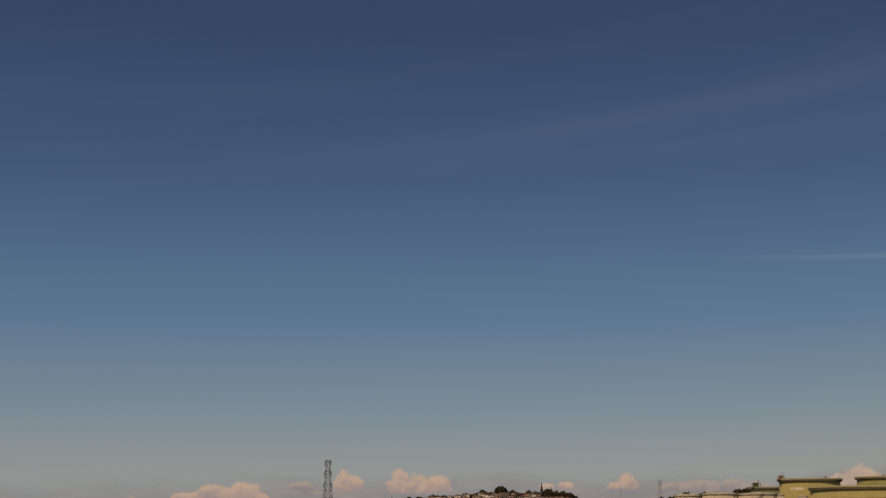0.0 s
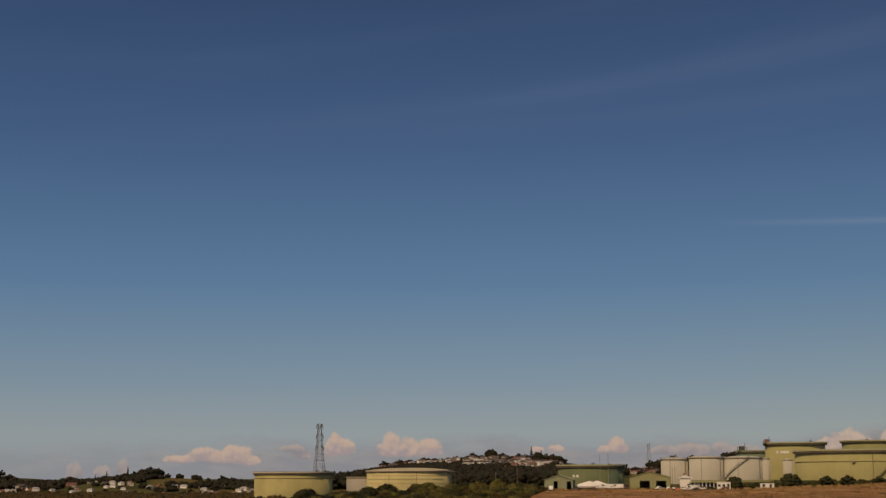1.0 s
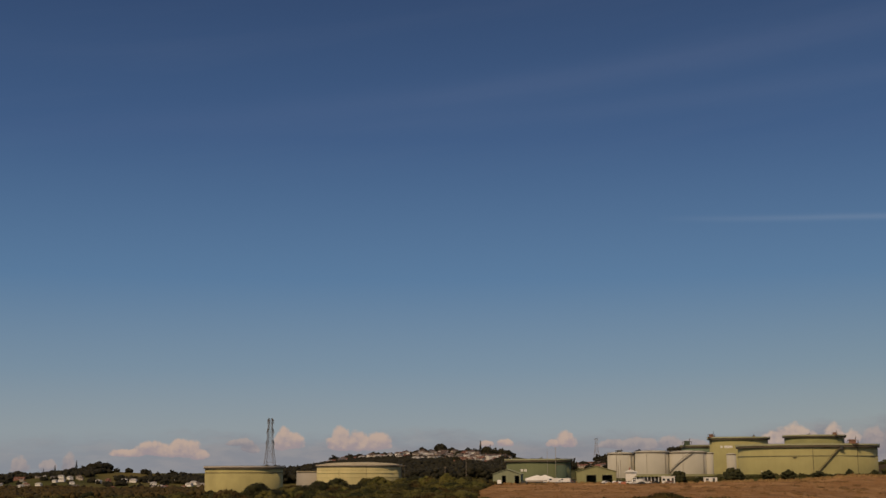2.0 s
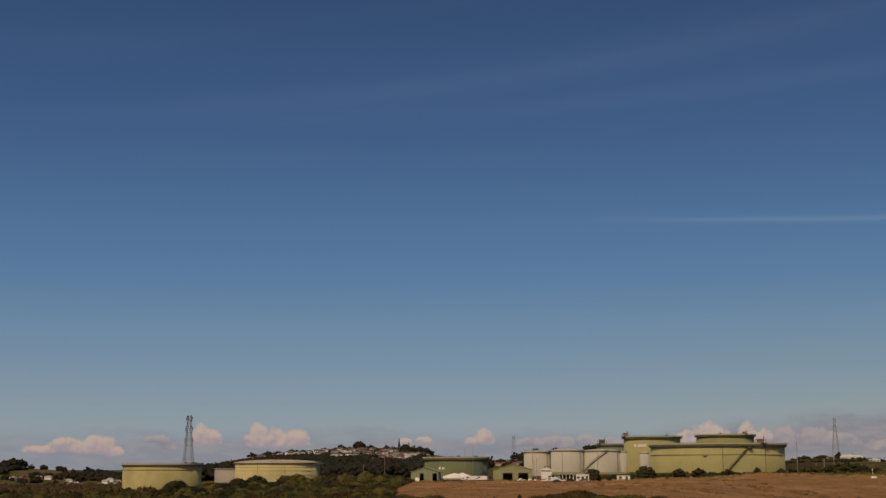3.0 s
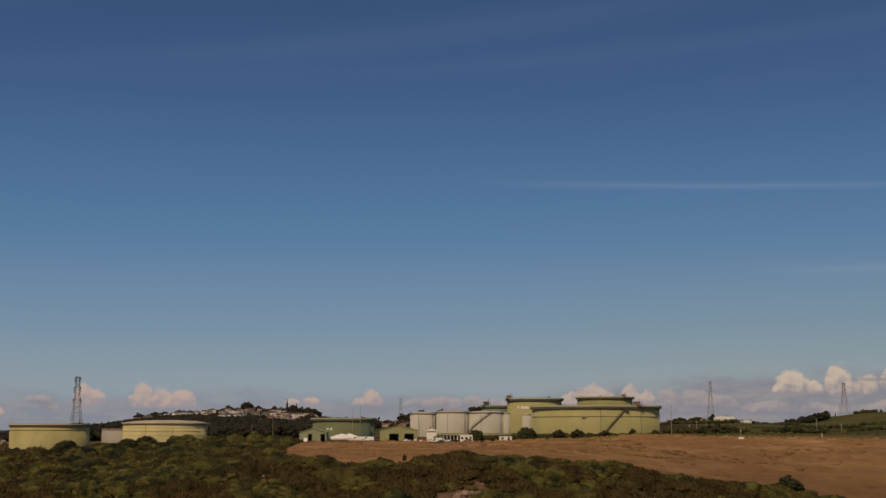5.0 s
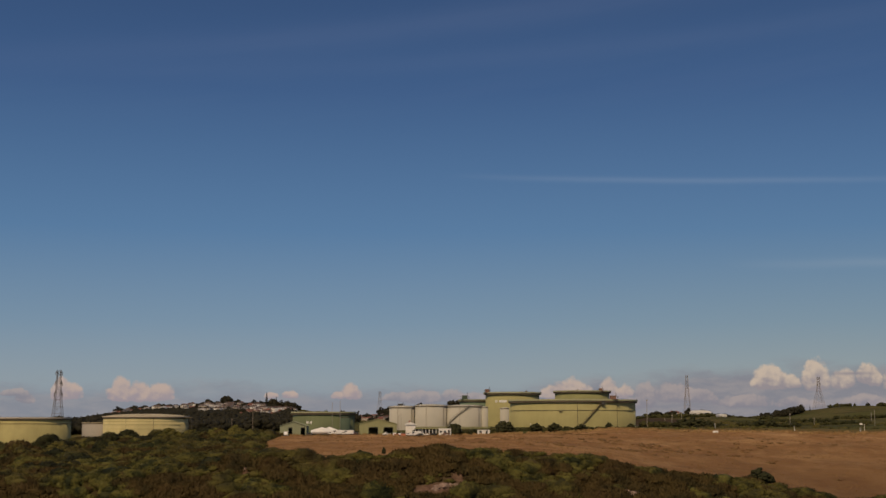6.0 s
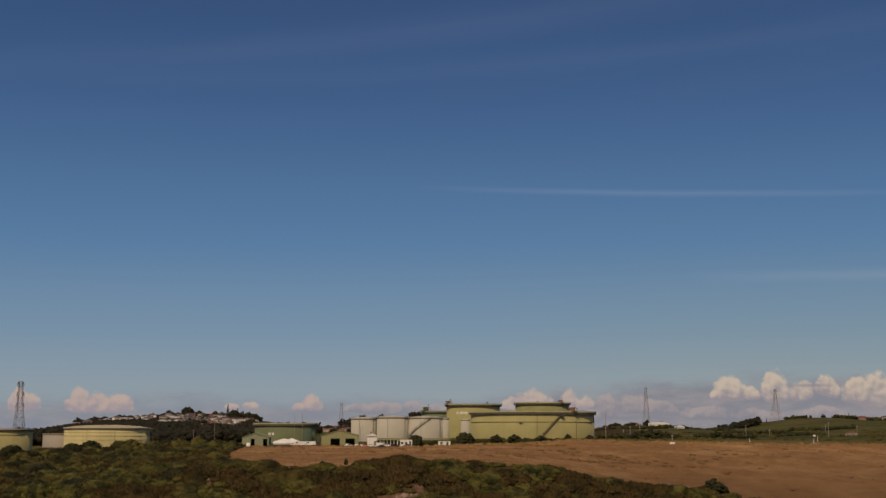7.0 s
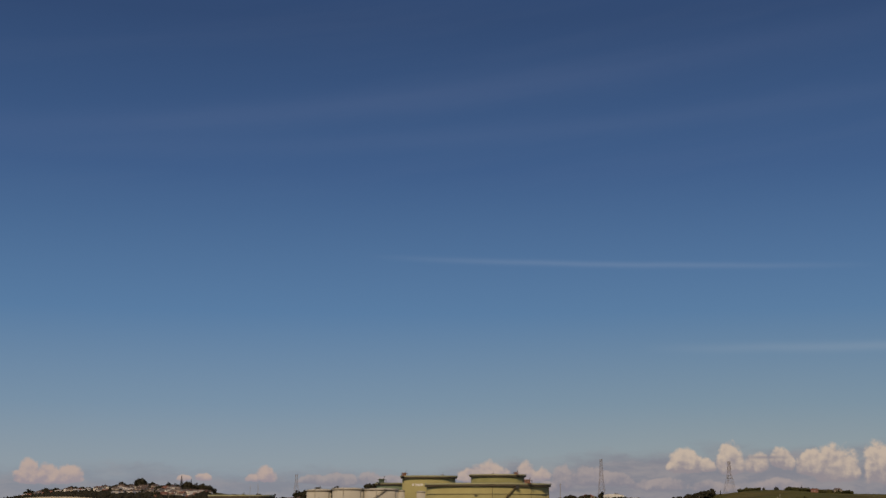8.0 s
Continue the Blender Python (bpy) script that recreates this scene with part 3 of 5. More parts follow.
# ---- storage tanks ----
def tank(x, y, base, r, h, shell, roof, label, courses=(), girder=0.9, girder_mat=None, dome=0.6, rail=True, hoop_mat=None, rim=None, seams=()):
    """A welded steel storage tank: shell, roof, wind girder, hoops, rail, foundation."""
    t = thing("storage_tank", pose(x, y, base), label, "storage tank", "tanks of the oil depot")
    n = 112 if r > 12 else 72
    part("shell", revolve([(r, -0.3), (r, h), (r - 0.12, h), (r - 0.12, h - 0.6)], n), M[shell], t)
    for p in t.children[0].data.polygons:
        p.use_smooth = abs(p.normal.z) < 0.5
    part("foundation", ring(r - 1.0, r + 0.7, -4.0, 0.0, n), M["concrete"], t)
    top = [(r - 0.13, h - 0.15)] + [((r - 0.13) * math.cos(a), h - 0.15 + dome * math.sin(a)) for a in (0.35, 0.7, 1.05, 1.35)] + [(0, h - 0.15 + dome)]
    part("roof", revolve(top, n), M[roof], t)
    if girder:
        # dark girder, made deeper so its paint also gives the shadow below the rim
        part("wind_girder", ring(r + 0.02, r + girder * 0.8, h - 0.45 - 0.6 * min(girder, 1), h - 0.26, n), M[girder_mat or "girder"], t)
        part("curb_ring", ring(r - 0.3, r + girder, h - 0.25, h + 0.05 + 0.3 * min(girder, 1), n), M[rim or roof], t)
    for z in courses:
        part("stiffening_ring", ring(r + 0.01, r + 0.16, h * z - 0.09, h * z + 0.09, n), M[hoop_mat or "dark_steel"], t)
    for a in seams:
        seam = bmesh.new()
        box(seam, r + 0.01, r + 0.07, -0.09, 0.09, 0.0, h - 0.9)
        seam.transform(Matrix.Rotation(radians(a), 4, "Z"))
        part("weld_strip", seam, M["girder"], t)
    if rail:
        bm = bmesh.new()
        k = int(2 * math.pi * r / 2.6)
        rr = r + (girder * 0.85 if girder else -0.1)
        pts = [Vector((rr * math.cos(2 * math.pi * i / k), rr * math.sin(2 * math.pi * i / k), h - 0.12)) for i in range(k)]
        for i, p in enumerate(pts):
            bar(bm, p, p + Vector((0, 0, 1.05 / SCALE)), 0.03, 4)
            for z in (0.55 / SCALE, 1.05 / SCALE):
                bar(bm, p + Vector((0, 0, z)), pts[(i + 1) % k] + Vector((0, 0, z)), 0.025, 4)
        part("handrail", bm, M["steel"], t)
    return t


def spiral_stair(t, r, h, a0, a1, z0=0.0, wide=0.9, mat="dark_steel"):
    """Stair that climbs round the shell from angle a0 to a1 (degrees)."""
    a0, a1 = radians(a0), radians(a1)
    steps = int((h - z0) * SCALE / 0.2)
    bm = bmesh.new()
    side = bmesh.new()
    last = None
    for i in range(steps):
        s = i / (steps - 1)
        a, z = a0 + (a1 - a0) * s, z0 + (h - z0) * s
        e, nrm = Vector((-math.sin(a), math.cos(a), 0)), Vector((math.cos(a), math.sin(a), 0))
        c = nrm * (r + 0.12 + wide / 2) + Vector((0, 0, z))
        q = [bm.verts.new(c + e * sx * 0.16 / SCALE * 1.3 + nrm * sy * wide / 2 + Vector((0, 0, sz * 0.03))) for sz in (-1, 1) for sx, sy in ((-1, -1), (1, -1), (1, 1), (-1, 1))]
        for f in ((3, 2, 1, 0), (4, 5, 6, 7), (0, 1, 5, 4), (1, 2, 6, 5), (2, 3, 7, 6), (3, 0, 4, 7)):
            bm.faces.new([q[j] for j in f])
        if i % 4 == 0:
            o = nrm * (r + 0.14 + wide) + Vector((0, 0, z))
            inn = nrm * (r + 0.12) + Vector((0, 0, z))
            bar(side, o, o + Vector((0, 0, 1.05)), 0.035, 4)
            if last is not None:
                bar(side, last[0] - Vector((0, 0, 0.15)), o - Vector((0, 0, 0.15)), 0.08, 4)
                bar(side, last[1] - Vector((0, 0, 0.15)), inn - Vector((0, 0, 0.15)), 0.08, 4)
                bar(side, last[0] + Vector((0, 0, 1.05)), o + Vector((0, 0, 1.05)), 0.04, 4)
                bar(side, last[0] + Vector((0, 0, 0.55)), o + Vector((0, 0, 0.55)), 0.03, 4)
            last = (o, inn)
    st = part("staircase", bm, M[mat], t, "steel stair climbing round the shell")
    part("stringer_and_rail", side, M[mat], st)


def name_bars(t, r, a_mid, z, wide, high, n=7):
    """White painted lettering, too small to read, as plain bars round the shell."""
    for i in range(n):
        if i == 2:
            continue
        a = radians(a_mid) + (i - (n - 1) / 2) * wide / n / r
        half = wide / n * 0.42 / r
        bm = bmesh.new()
        v = [bm.verts.new(((r + o) * math.cos(a + s * half), (r + o) * math.sin(a + s * half), z + k * high / 2)) for o in (0.02, 0.05) for s, k in ((-1, -1), (1, -1), (1, 1), (-1, 1))]
        for f in ((4, 5, 6, 7), (0, 1, 5, 4), (1, 2, 6, 5), (2, 3, 7, 6), (3, 0, 4, 7)):
            bm.faces.new([v[j] for j in f])
        part("letter_bar", bm, M["white"], t, "white painted marking")


def roof_gear(t, x, y, z, w, d, h, mat="rust"):
    """A gauging platform box with posts on a tank's rim."""
    part("gauge_platform", boxes((x - w / 2, x + w / 2, y - d / 2, y + d / 2, z, z + 0.15), (x - w * 0.35, x + w * 0.3, y - d * 0.3, y + d * 0.3, z + 0.15, z + h * 0.6)), M[mat], t)
    top, h = h, h * 0.5
    part("gauge_post", bars([((x + w * 0.3, y, z), (x + w * 0.3, y, z + top))], 0.12, 6), M["dark_steel"], t)
    part("platform_rail", bars([((x + a * w / 2, y + b * d / 2, z), (x + a * w / 2, y + b * d / 2, z + h)) for a in (-1, 1) for b in (-1, 1)]
                               + [((x - w / 2, y - d / 2, z + h), (x + w / 2, y - d / 2, z + h)), ((x - w / 2, y + d / 2, z + h), (x + w / 2, y + d / 2, z + h)), ((x - w / 2, y - d / 2, z + h), (x - w / 2, y + d / 2, z + h)), ((x + w / 2, y - d / 2, z + h), (x + w / 2, y + d / 2, z + h))], 0.06, 5), M["dark_steel"], t)


# wide olive tank in front, with the stair
t = tank(75.9, 588.0, 25.6, 28.5, 11.9, "olive", "roof_green", "wide olive-green floating-roof oil tank with a dark rim", courses=(0.62,), girder=1.05, dome=0.3, rim="rim_green", seams=(267, 306))
spiral_stair(t, 28.5, 11.6, 269, 290.5, 0.0, 0.5, "girder")
roof_gear(t, 14.8, -24.9, 12.2, 4.2, 2.2, 2.8, "rust")
roof_gear(t, 9.9, -27.4, 9.9, 1.6, 1.6, 2.6, "dark_steel")
part("nozzle", boxes((-9.3, -7.8, -27.75, -27.2, 6.75, 7.0)), M["girder"], t)
# tall olive tank with the white marking
t = tank(58.6, 715.0, 25.2, 14.9, 18.6, "olive", "roof_green", "tall olive-green fuel tank with white painted marking", girder=1.25, dome=0.8, rim="rim_green")
name_bars(t, 14.9, 240, 13.9, 6.9, 1.25, 9)
roof_gear(t, -14.2, -6.0, 18.8, 3.4, 3.0, 3.0)
roof_gear(t, 6.5, -13.6, 18.6, 1.0, 1.0, 1.6)
# olive tank behind
t = tank(107.5, 790.0, 26.0, 16.6, 20.4, "olive_dark", "roof_green", "olive-green fuel tank standing behind the wide tank", girder=1.25, dome=0.8, rim="rim_green")
roof_gear(t, 9.5, -14.0, 20.4, 3.0, 3.0, 2.8, "rust")
roof_gear(t, -5.0, -16.0, 20.4, 1.2, 1.2, 1.3)
# beige row
for x, y, r, h, st in ((-2.4, 632, 6.1, 11.2, False), (11.8, 628, 7.7, 11.8, False), (28.2, 628, 8.6, 11.6, True)):
    t = tank(x, y, 24.0, r, h, "beige", "beige", "pale beige cone-roof tank in the depot row", girder=0.25, dome=0.9, rail=True)
    if st:
        spiral_stair(t, r, h, 183, 286, 0.0, 0.3, "dark_steel")
    if x < 0:
        roof_gear(t, -0.5, -1.5, h + 0.6, 3.6, 2.6, 1.5, "dark_steel")
    for a in (252, 318):
        part("down_pipe", bars([((r + 0.25) * math.cos(radians(a)) * Vector((1, 0, 0)) + (r + 0.25) * math.sin(radians(a)) * Vector((0, 1, 0)) + Vector((0, 0, z)) for z in (0, h + 0.6))], 0.09), M["concrete"], t)
t = tank(37.8, 626, 24.2, 1.7, 11.0, "beige", "beige", "slender beige upright tank beside the row", girder=0.12, dome=0.4, rail=False)
t = tank(48.6, 640, 24.6, 2.2, 10.2, "beige", "beige", "slender cream upright vessel between the green tanks", girder=0.1, dome=0.5, rail=False)
t = tank(41.0, 735, 25.0, 11.0, 15.2, "teal", "roof_green", "teal-green tank half hidden behind the beige row", girder=0.9, dome=0.6)
roof_gear(t, -8.2, -6.5, 15.4, 4.6, 3.0, 4.0, "blue_grey")
# dark green tank by the sheds
t = tank(-42.0, 655.0, 22.0, 15.6, 10.6, "green", "roof_green", "dark green oil tank behind the sheds", girder=1.0, dome=0.5, rim="rim_green")
name_bars(t, 15.6, 246.6, 5.6, 3.2, 1.1, 5)
roof_gear(t, 2.0, -14.0, 10.6, 1.6, 1.2, 1.5, "green")
t = tank(-30.5, 641.5, 22.0, 2.6, 8.6, "blue_grey", "blue_grey", "small blue-green vessel beside the dark green tank", girder=0.1, dome=0.3, rail=False)
# the pair to the west
t = tank(-169.5, 588.0, 17.5, 17.3, 12.1, "khaki", "roof_cream", "khaki oil tank half sunk behind scrub", courses=(0.79,), girder=0.7, dome=0.3, hoop_mat="girder", rim="rim_pale")
roof_gear(t, 13.0, -9.0, 12.1, 1.2, 1.0, 1.3, "dark_steel")
t = tank(-158.0, 790.0, 18.5, 25.2, 12.4, "cream", "roof_cream", "wide cream oil tank with dark hoops behind scrub", courses=(0.62,), girder=0.7, dome=2.0, seams=(254, 291), hoop_mat="olive_dark", rim="rim_pale")
part("rim_platform", boxes((23.5, 29.2, -8.5, -5.5, 11.7, 12.2)), M["girder"], t, "dark steel landing at the rim")
part("platform_post", bars([((28.8, -7.0, -2.0), (28.8, -7.0, 11.7))], 0.16, 6), M["dark_steel"], t)
for z in (0.42, 0.78):
    part("stiffening_ring", ring(25.21, 25.3, 12.4 * z - 0.1, 12.4 * z + 0.1, 112), M["khaki"], t)
t = tank(-188.0, 806.0, 18.5, 12.0, 8.9, "concrete", "roof_cream", "low pinkish-beige tank beside the wide cream tank", girder=0.3, dome=0.3, rail=False)


# ---- plants ----
def east(u, d):
    """Metres east of the middle line for chart mark u at distance d."""
    return (u - 784) * d * 0.0004303


def up(v, d):
    """Height for chart mark v at distance d."""
    return 28.0 + d * math.tan(0.14424 - math.atan((v - 441) / 2300))


def ico(level):
    bm = bmesh.new()
    bmesh.ops.create_icosphere(bm, subdivisions=level, radius=1.0)
    v = np.array([x.co[:] for x in bm.verts])
    f = np.array([[x.index for x in p.verts] for p in bm.faces])
    bm.free()
    return v, f


ICO1, ICO2 = ico(1), ico(2)


def leafy_mesh(name, centres, sizes, rng, tmpl=ICO2, rough=0.2, sprays=0, spray_size=0.35):
    """One mesh of many uneven leaf clumps, with loose sprays of leaves over them."""
    centres, sizes = np.asarray(centres, float), np.asarray(sizes, float)
    if sizes.ndim == 1:
        sizes = np.stack([sizes, sizes, sizes * 0.85], 1)
    tv, tf = tmpl
    n, k = len(centres), len(tv)
    ang = rng.uniform(0, 2 * np.pi, n)
    c, s = np.cos(ang)[:, None], np.sin(ang)[:, None]
    shape = tv[None] * (1 + rng.normal(0, rough, (n, k, 1)))
    rx = shape[..., 0] * c - shape[..., 1] * s
    ry = shape[..., 0] * s + shape[..., 1] * c
    v = np.stack([rx, ry, shape[..., 2]], -1) * sizes[:, None, :] + centres[:, None, :]
    f = (tf[None] + (np.arange(n) * k)[:, None, None]).reshape(-1, 3)
    v = v.reshape(-1, 3)
    me = bpy.data.meshes.new(name)
    if sprays:
        m = n * sprays
        who = np.repeat(np.arange(n), sprays)
        way = rng.normal(0, 1, (m, 3))
        way[:, 2] = np.abs(way[:, 2]) * 0.8
        way /= np.linalg.norm(way, axis=1)[:, None]
        p = centres[who] + way * sizes[who] * rng.uniform(0.88, 1.14, (m, 1))
        a = np.cross(rng.normal(0, 1, (m, 3)), way) + rng.normal(0, 0.45, (m, 3))
        a /= np.linalg.norm(a, axis=1)[:, None]
        b = np.cross(a, way + rng.normal(0, 0.3, (m, 3)))
        b /= np.linalg.norm(b, axis=1)[:, None] + 1e-6
        q = spray_size * rng.uniform(0.5, 1.3, (m, 1))
        tri = np.stack([p - a * q, p + a * q * 0.6 + b * q, p + a * q * 0.5 - b * q * 0.7], 1).reshape(-1, 3)
        f = np.concatenate([f, np.arange(m * 3).reshape(-1, 3) + len(v)])
        v = np.concatenate([v, tri])
    me.from_pydata(v.tolist(), [], f.tolist())
    me.polygons.foreach_set("use_smooth", [True] * len(me.polygons))
    return me


def scrub(name, label, mat, spots, rng, per_area=13.0, leaf=0.3, upright=0.0):
    """Many bushes as one sheet of growth: low uneven mounds thick with loose leaf sprays. spots: x, y, radius, height."""
    spots = np.asarray([(*p, 0.0)[:5] for p in spots])
    z = land(spots[:, 0], spots[:, 1]) + spots[:, 4]
    n, (tv, tf) = len(spots), ICO2
    k = len(tv)
    ang = rng.uniform(0, 2 * np.pi, n)
    c, s = np.cos(ang)[:, None], np.sin(ang)[:, None]
    wide = spots[:, 2][:, None] * rng.uniform(0.85, 1.15, (n, 1))
    shape = tv[None] * (0.92 + rng.normal(0, 0.17, (n, k, 1)))
    ex, ey = shape[..., 0] * wide, shape[..., 1] * wide * 0.85
    v = np.stack([ex * c - ey * s + spots[:, 0][:, None], ex * s + ey * c + spots[:, 1][:, None], shape[..., 2] * spots[:, 3][:, None] + z[:, None]], -1).reshape(-1, 3)
    f = (tf[None] + (np.arange(n) * k)[:, None, None]).reshape(-1, 3)
    count = np.maximum(8, (per_area * spots[:, 2] ** 2)).astype(int)
    who = np.repeat(np.arange(n), count)
    m = len(who)
    way = rng.normal(0, 1, (m, 3))
    way[:, 2] = np.abs(way[:, 2])
    way /= np.linalg.norm(way, axis=1)[:, None]
    size = np.stack([spots[:, 2], spots[:, 2], spots[:, 3]], 1)[who]
    p = np.stack([spots[:, 0], spots[:, 1], z], 1)[who] + way * size * rng.uniform(0.84, 1.16, (m, 1))
    a = np.cross(rng.normal(0, 1, (m, 3)), way) + rng.normal(0, 0.4, (m, 3))
    a[:, 2] += upright * 2.0
    a /= np.linalg.norm(a, axis=1)[:, None]
    b = np.cross(a, way + rng.normal(0, 0.35, (m, 3)))
    b /= np.linalg.norm(b, axis=1)[:, None] + 1e-6
    q = leaf * rng.uniform(0.5, 1.4, (m, 1))
    tri = np.stack([p - a * q * 0.6, p + a * q * (0.8 + upright) + b * q * 0.25, p - a * q * 0.3 + b * q * 0.9], 1).reshape(-1, 3)
    f = np.concatenate([f, np.arange(m * 3).reshape(-1, 3) + len(v)])
    me = bpy.data.meshes.new(name)
    me.from_pydata(np.concatenate([v, tri]).tolist(), [], f.tolist())
    me.polygons.foreach_set("use_smooth", [True] * len(me.polygons))
    return tagged(part(name, me, mat), label, "scrub", kind="stuff")


def scatter(rng, n, x0, x1, y0, y1, keep, gap):
    """Random places at least about gap apart, where keep(x, y) holds."""
    cell, out = {}, []
    for x, y in zip(rng.uniform(x0, x1, n), rng.uniform(y0, y1, n)):
        i, j = int(x // gap), int(y // gap)
        if (i, j) in cell or not keep(x, y):
            continue
        cell[(i, j)] = 1
        out.append((x, y))
    return out


def field_value(x, y):
    return float(dry_field(np.array([float(x)]), np.array([float(y)]))[0])


def rock_value(x, y):
    return float(rock_patch(np.array([float(x)]), np.array([float(y)]))[0])


def shore_at(x):
    return float(shore(np.array([float(x)]))[0][0])


def in_view(x, y, margin=12):
    return -0.245 * (y + 20) - margin - 90 < x < 0.44 * (y + 20) + margin


def make_scrub():
    rng = np.random.default_rng(11)
    green, brown, dark = [], [], []

    def keep(x, y):
        return y > shore_at(x) - 38 and field_value(x, y) < 0.35 and rock_value(x, y) < 0.2 and in_view(x, y)
    for x, y in scatter(rng, 60000, -230, 200, 312, 400, keep, 2.0):
        near = y - shore_at(x)
        low = near < -6
        size = rng.uniform(1.3, 3.0) if low else rng.uniform(1.3, 2.8)
        if rng.uniform() < 0.06 and (near < -12 or x < -45):
            size *= 1.7
        size *= 1.0 + 0.45 * math.sin(x * 0.31 + 2.0 * math.sin(y * 0.17)) * math.sin(y * 0.37 + 1.7 * math.sin(x * 0.19))
        high = size * rng.uniform(0.38, 0.68) * (0.8 if near > -6 and x > -40 else 1.0)
        dry = math.sin(x * 0.16 + 1.5 * math.sin(y * 0.09)) * math.sin(y * 0.2 + x * 0.05) + rng.uniform(-0.25, 0.25)
        if dry > (-0.25 if low else 0.3):
            brown.append((x, y, size, high * 0.75))
        else:
            green.append((x, y, size, high))

    def keep_west(x, y):
        return field_value(x, y) < 0.3 and rock_value(x, y) < 0.6 and in_view(x, y) and x < -43 - (y - 400) * 0.06
    for x, y in scatter(rng, 60000, -260, -40, 400, 540, keep_west, 2.5):
        size = rng.uniform(1.3, 2.4) * (1.8 if rng.uniform() < 0.08 else 1.0)
        dry = math.sin(x * 0.12 + 1.5 * math.sin(y * 0.07)) * math.sin(y * 0.15 + x * 0.05) + rng.uniform(-0.2, 0.2)
        (brown if dry > 0.6 else green).append((x, y, size, size * rng.uniform(0.42, 0.75)))
    big = [(-122, 441, 6.0, 5.2), (-128, 446, 5, 4.2), (-115, 438, 4.5, 3.8), (-100, 395, 4.5, 3.0), (-112, 410, 4.2, 3.0), (-90, 388, 3.8, 2.6), (-104, 376, 3.6, 2.4), (-82, 412, 3.6, 2.8),  (-95, 470, 5, 4), (-150, 470, 5, 3.5), (-70, 480, 5, 4.2), (-62, 470, 4.5, 4), (-66, 492, 5, 5), (-78, 500, 5, 4.4),
           (-58, 500, 4.5, 4.2), (-178, 455, 5, 3.2), (-165, 462, 4, 3), (-84, 446, 4.5, 3.6), (-104, 486, 5, 4.4), (-135, 490, 5, 3.2), (-108, 420, 4.2, 3.2), (-92, 402, 4.2, 3.0)]
    for x, y in scatter(rng, 400, -225, -52, 345, 520, lambda x, y: in_view(x, y) and field_value(x, y) < 0.3, 13.0):
        r = rng.uniform(2.4, 4.4)
        big.append((x, y, r, r * rng.uniform(0.55, 0.85)))
    for x, y in scatter(rng, 200, -45, 190, 318, 372, lambda x, y: field_value(x, y) < 0.2 and rock_value(x, y) < 0.1 and 14 < shore_at(x) - y < 34, 12.0):
        r = rng.uniform(2.0, 3.4)
        big.append((x, y, r, r * rng.uniform(0.45, 0.7)))
    # some big bushes take the darker leaves that stand for shade
    for k, (x, y, r, h) in enumerate(big):
        into = dark if k < 9 or k in (13, 18) or (k > 21 and x < -50 and k % 3 == 0) else green
        for i in range(16):
            a, q = i * 2.4, math.sqrt((i + 0.5) / 16)
            s = r * rng.uniform(0.28, 0.42)
            into.append((x + 0.85 * r * q * math.cos(a), y + 0.85 * r * q * math.sin(a), s, s * rng.uniform(0.6, 0.9), (h - 0.5 * s) * (1 - q * q) * rng.uniform(0.75, 1.0)))
        into.append((x, y, r * 0.85, h * 0.8))
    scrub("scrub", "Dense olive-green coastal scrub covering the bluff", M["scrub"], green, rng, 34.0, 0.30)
    scrub("dark_scrub", "taller bushes among the coastal scrub, their shade painted as darker green", M["dark_scrub"], dark, rng, 34.0, 0.30)
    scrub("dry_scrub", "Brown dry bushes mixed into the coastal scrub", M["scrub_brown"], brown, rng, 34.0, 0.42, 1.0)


make_scrub()


def make_tufts():
    """Dry grass tufts over the field and rough grass on the green ground."""
    rng = np.random.default_rng(4)
    n = 30000
    x, y = rng.uniform(-60, 260, n), 345 + 190 * rng.uniform(0, 1, n) ** 1.3
    keep = (dry_field(x, y) > 0.5) & (x < 0.43 * (y + 20))
    clump = np.sin(x * 0.17 + 2 * np.sin(y * 0.06)) * np.sin(y * 0.21 + np.sin(x * 0.1)) + rng.normal(0, 0.5, n)
    keep &= clump > -0.1
    x, y = x[keep], y[keep]
    z = land(x, y)
    k = len(x)
    size = rng.uniform(0.1, 0.38, k)
    ang = rng.uniform(0, np.pi, (k, 2))
    tri = []
    for j in range(2):
        dx, dy = np.cos(ang[:, j]) * size, np.sin(ang[:, j]) * size
        lean = rng.normal(0, 0.25, (k, 2)) * size[:, None]
        tri.append(np.stack([np.stack([x - dx, y - dy, z - 0.1], 1), np.stack([x + dx, y + dy, z - 0.1], 1), np.stack([x + lean[:, 0], y + lean[:, 1], z + size * 0.75], 1)], 1))
    v = np.concatenate(tri).reshape(-1, 3)
    me = bpy.data.meshes.new("grass")
    me.from_pydata(v.tolist(), [], np.arange(len(v)).reshape(-1, 3).tolist())
    tagged(part("grass", me, M["straw"]), "dry straw-coloured grass tufts on the mown field", "grass", kind="stuff")


make_tufts()


def make_rough_grass():
    """Tussocks and low bushes over the green ground beyond the field."""
    rng = np.random.default_rng(17)
    spots = []
    for x, y in zip(rng.uniform(105, 400, 1700), rng.uniform(536, 790, 1700)):
        if x < 0.44 * y and math.sin(x * 0.05 + 1.2 * math.sin(y * 0.02)) * math.sin(y * 0.03 + 1) > -0.15 and (y < 560 or x > 108 + (y - 560) * 0.15):
            r = rng.uniform(0.4, 1.5)
            spots.append((x, y, r, r * rng.uniform(0.4, 0.8)))
    scrub("rough_grass", "rough green tussocks and low bushes beyond the dry field", M["scrub"], spots, rng, 9.0, 0.4)


make_rough_grass()


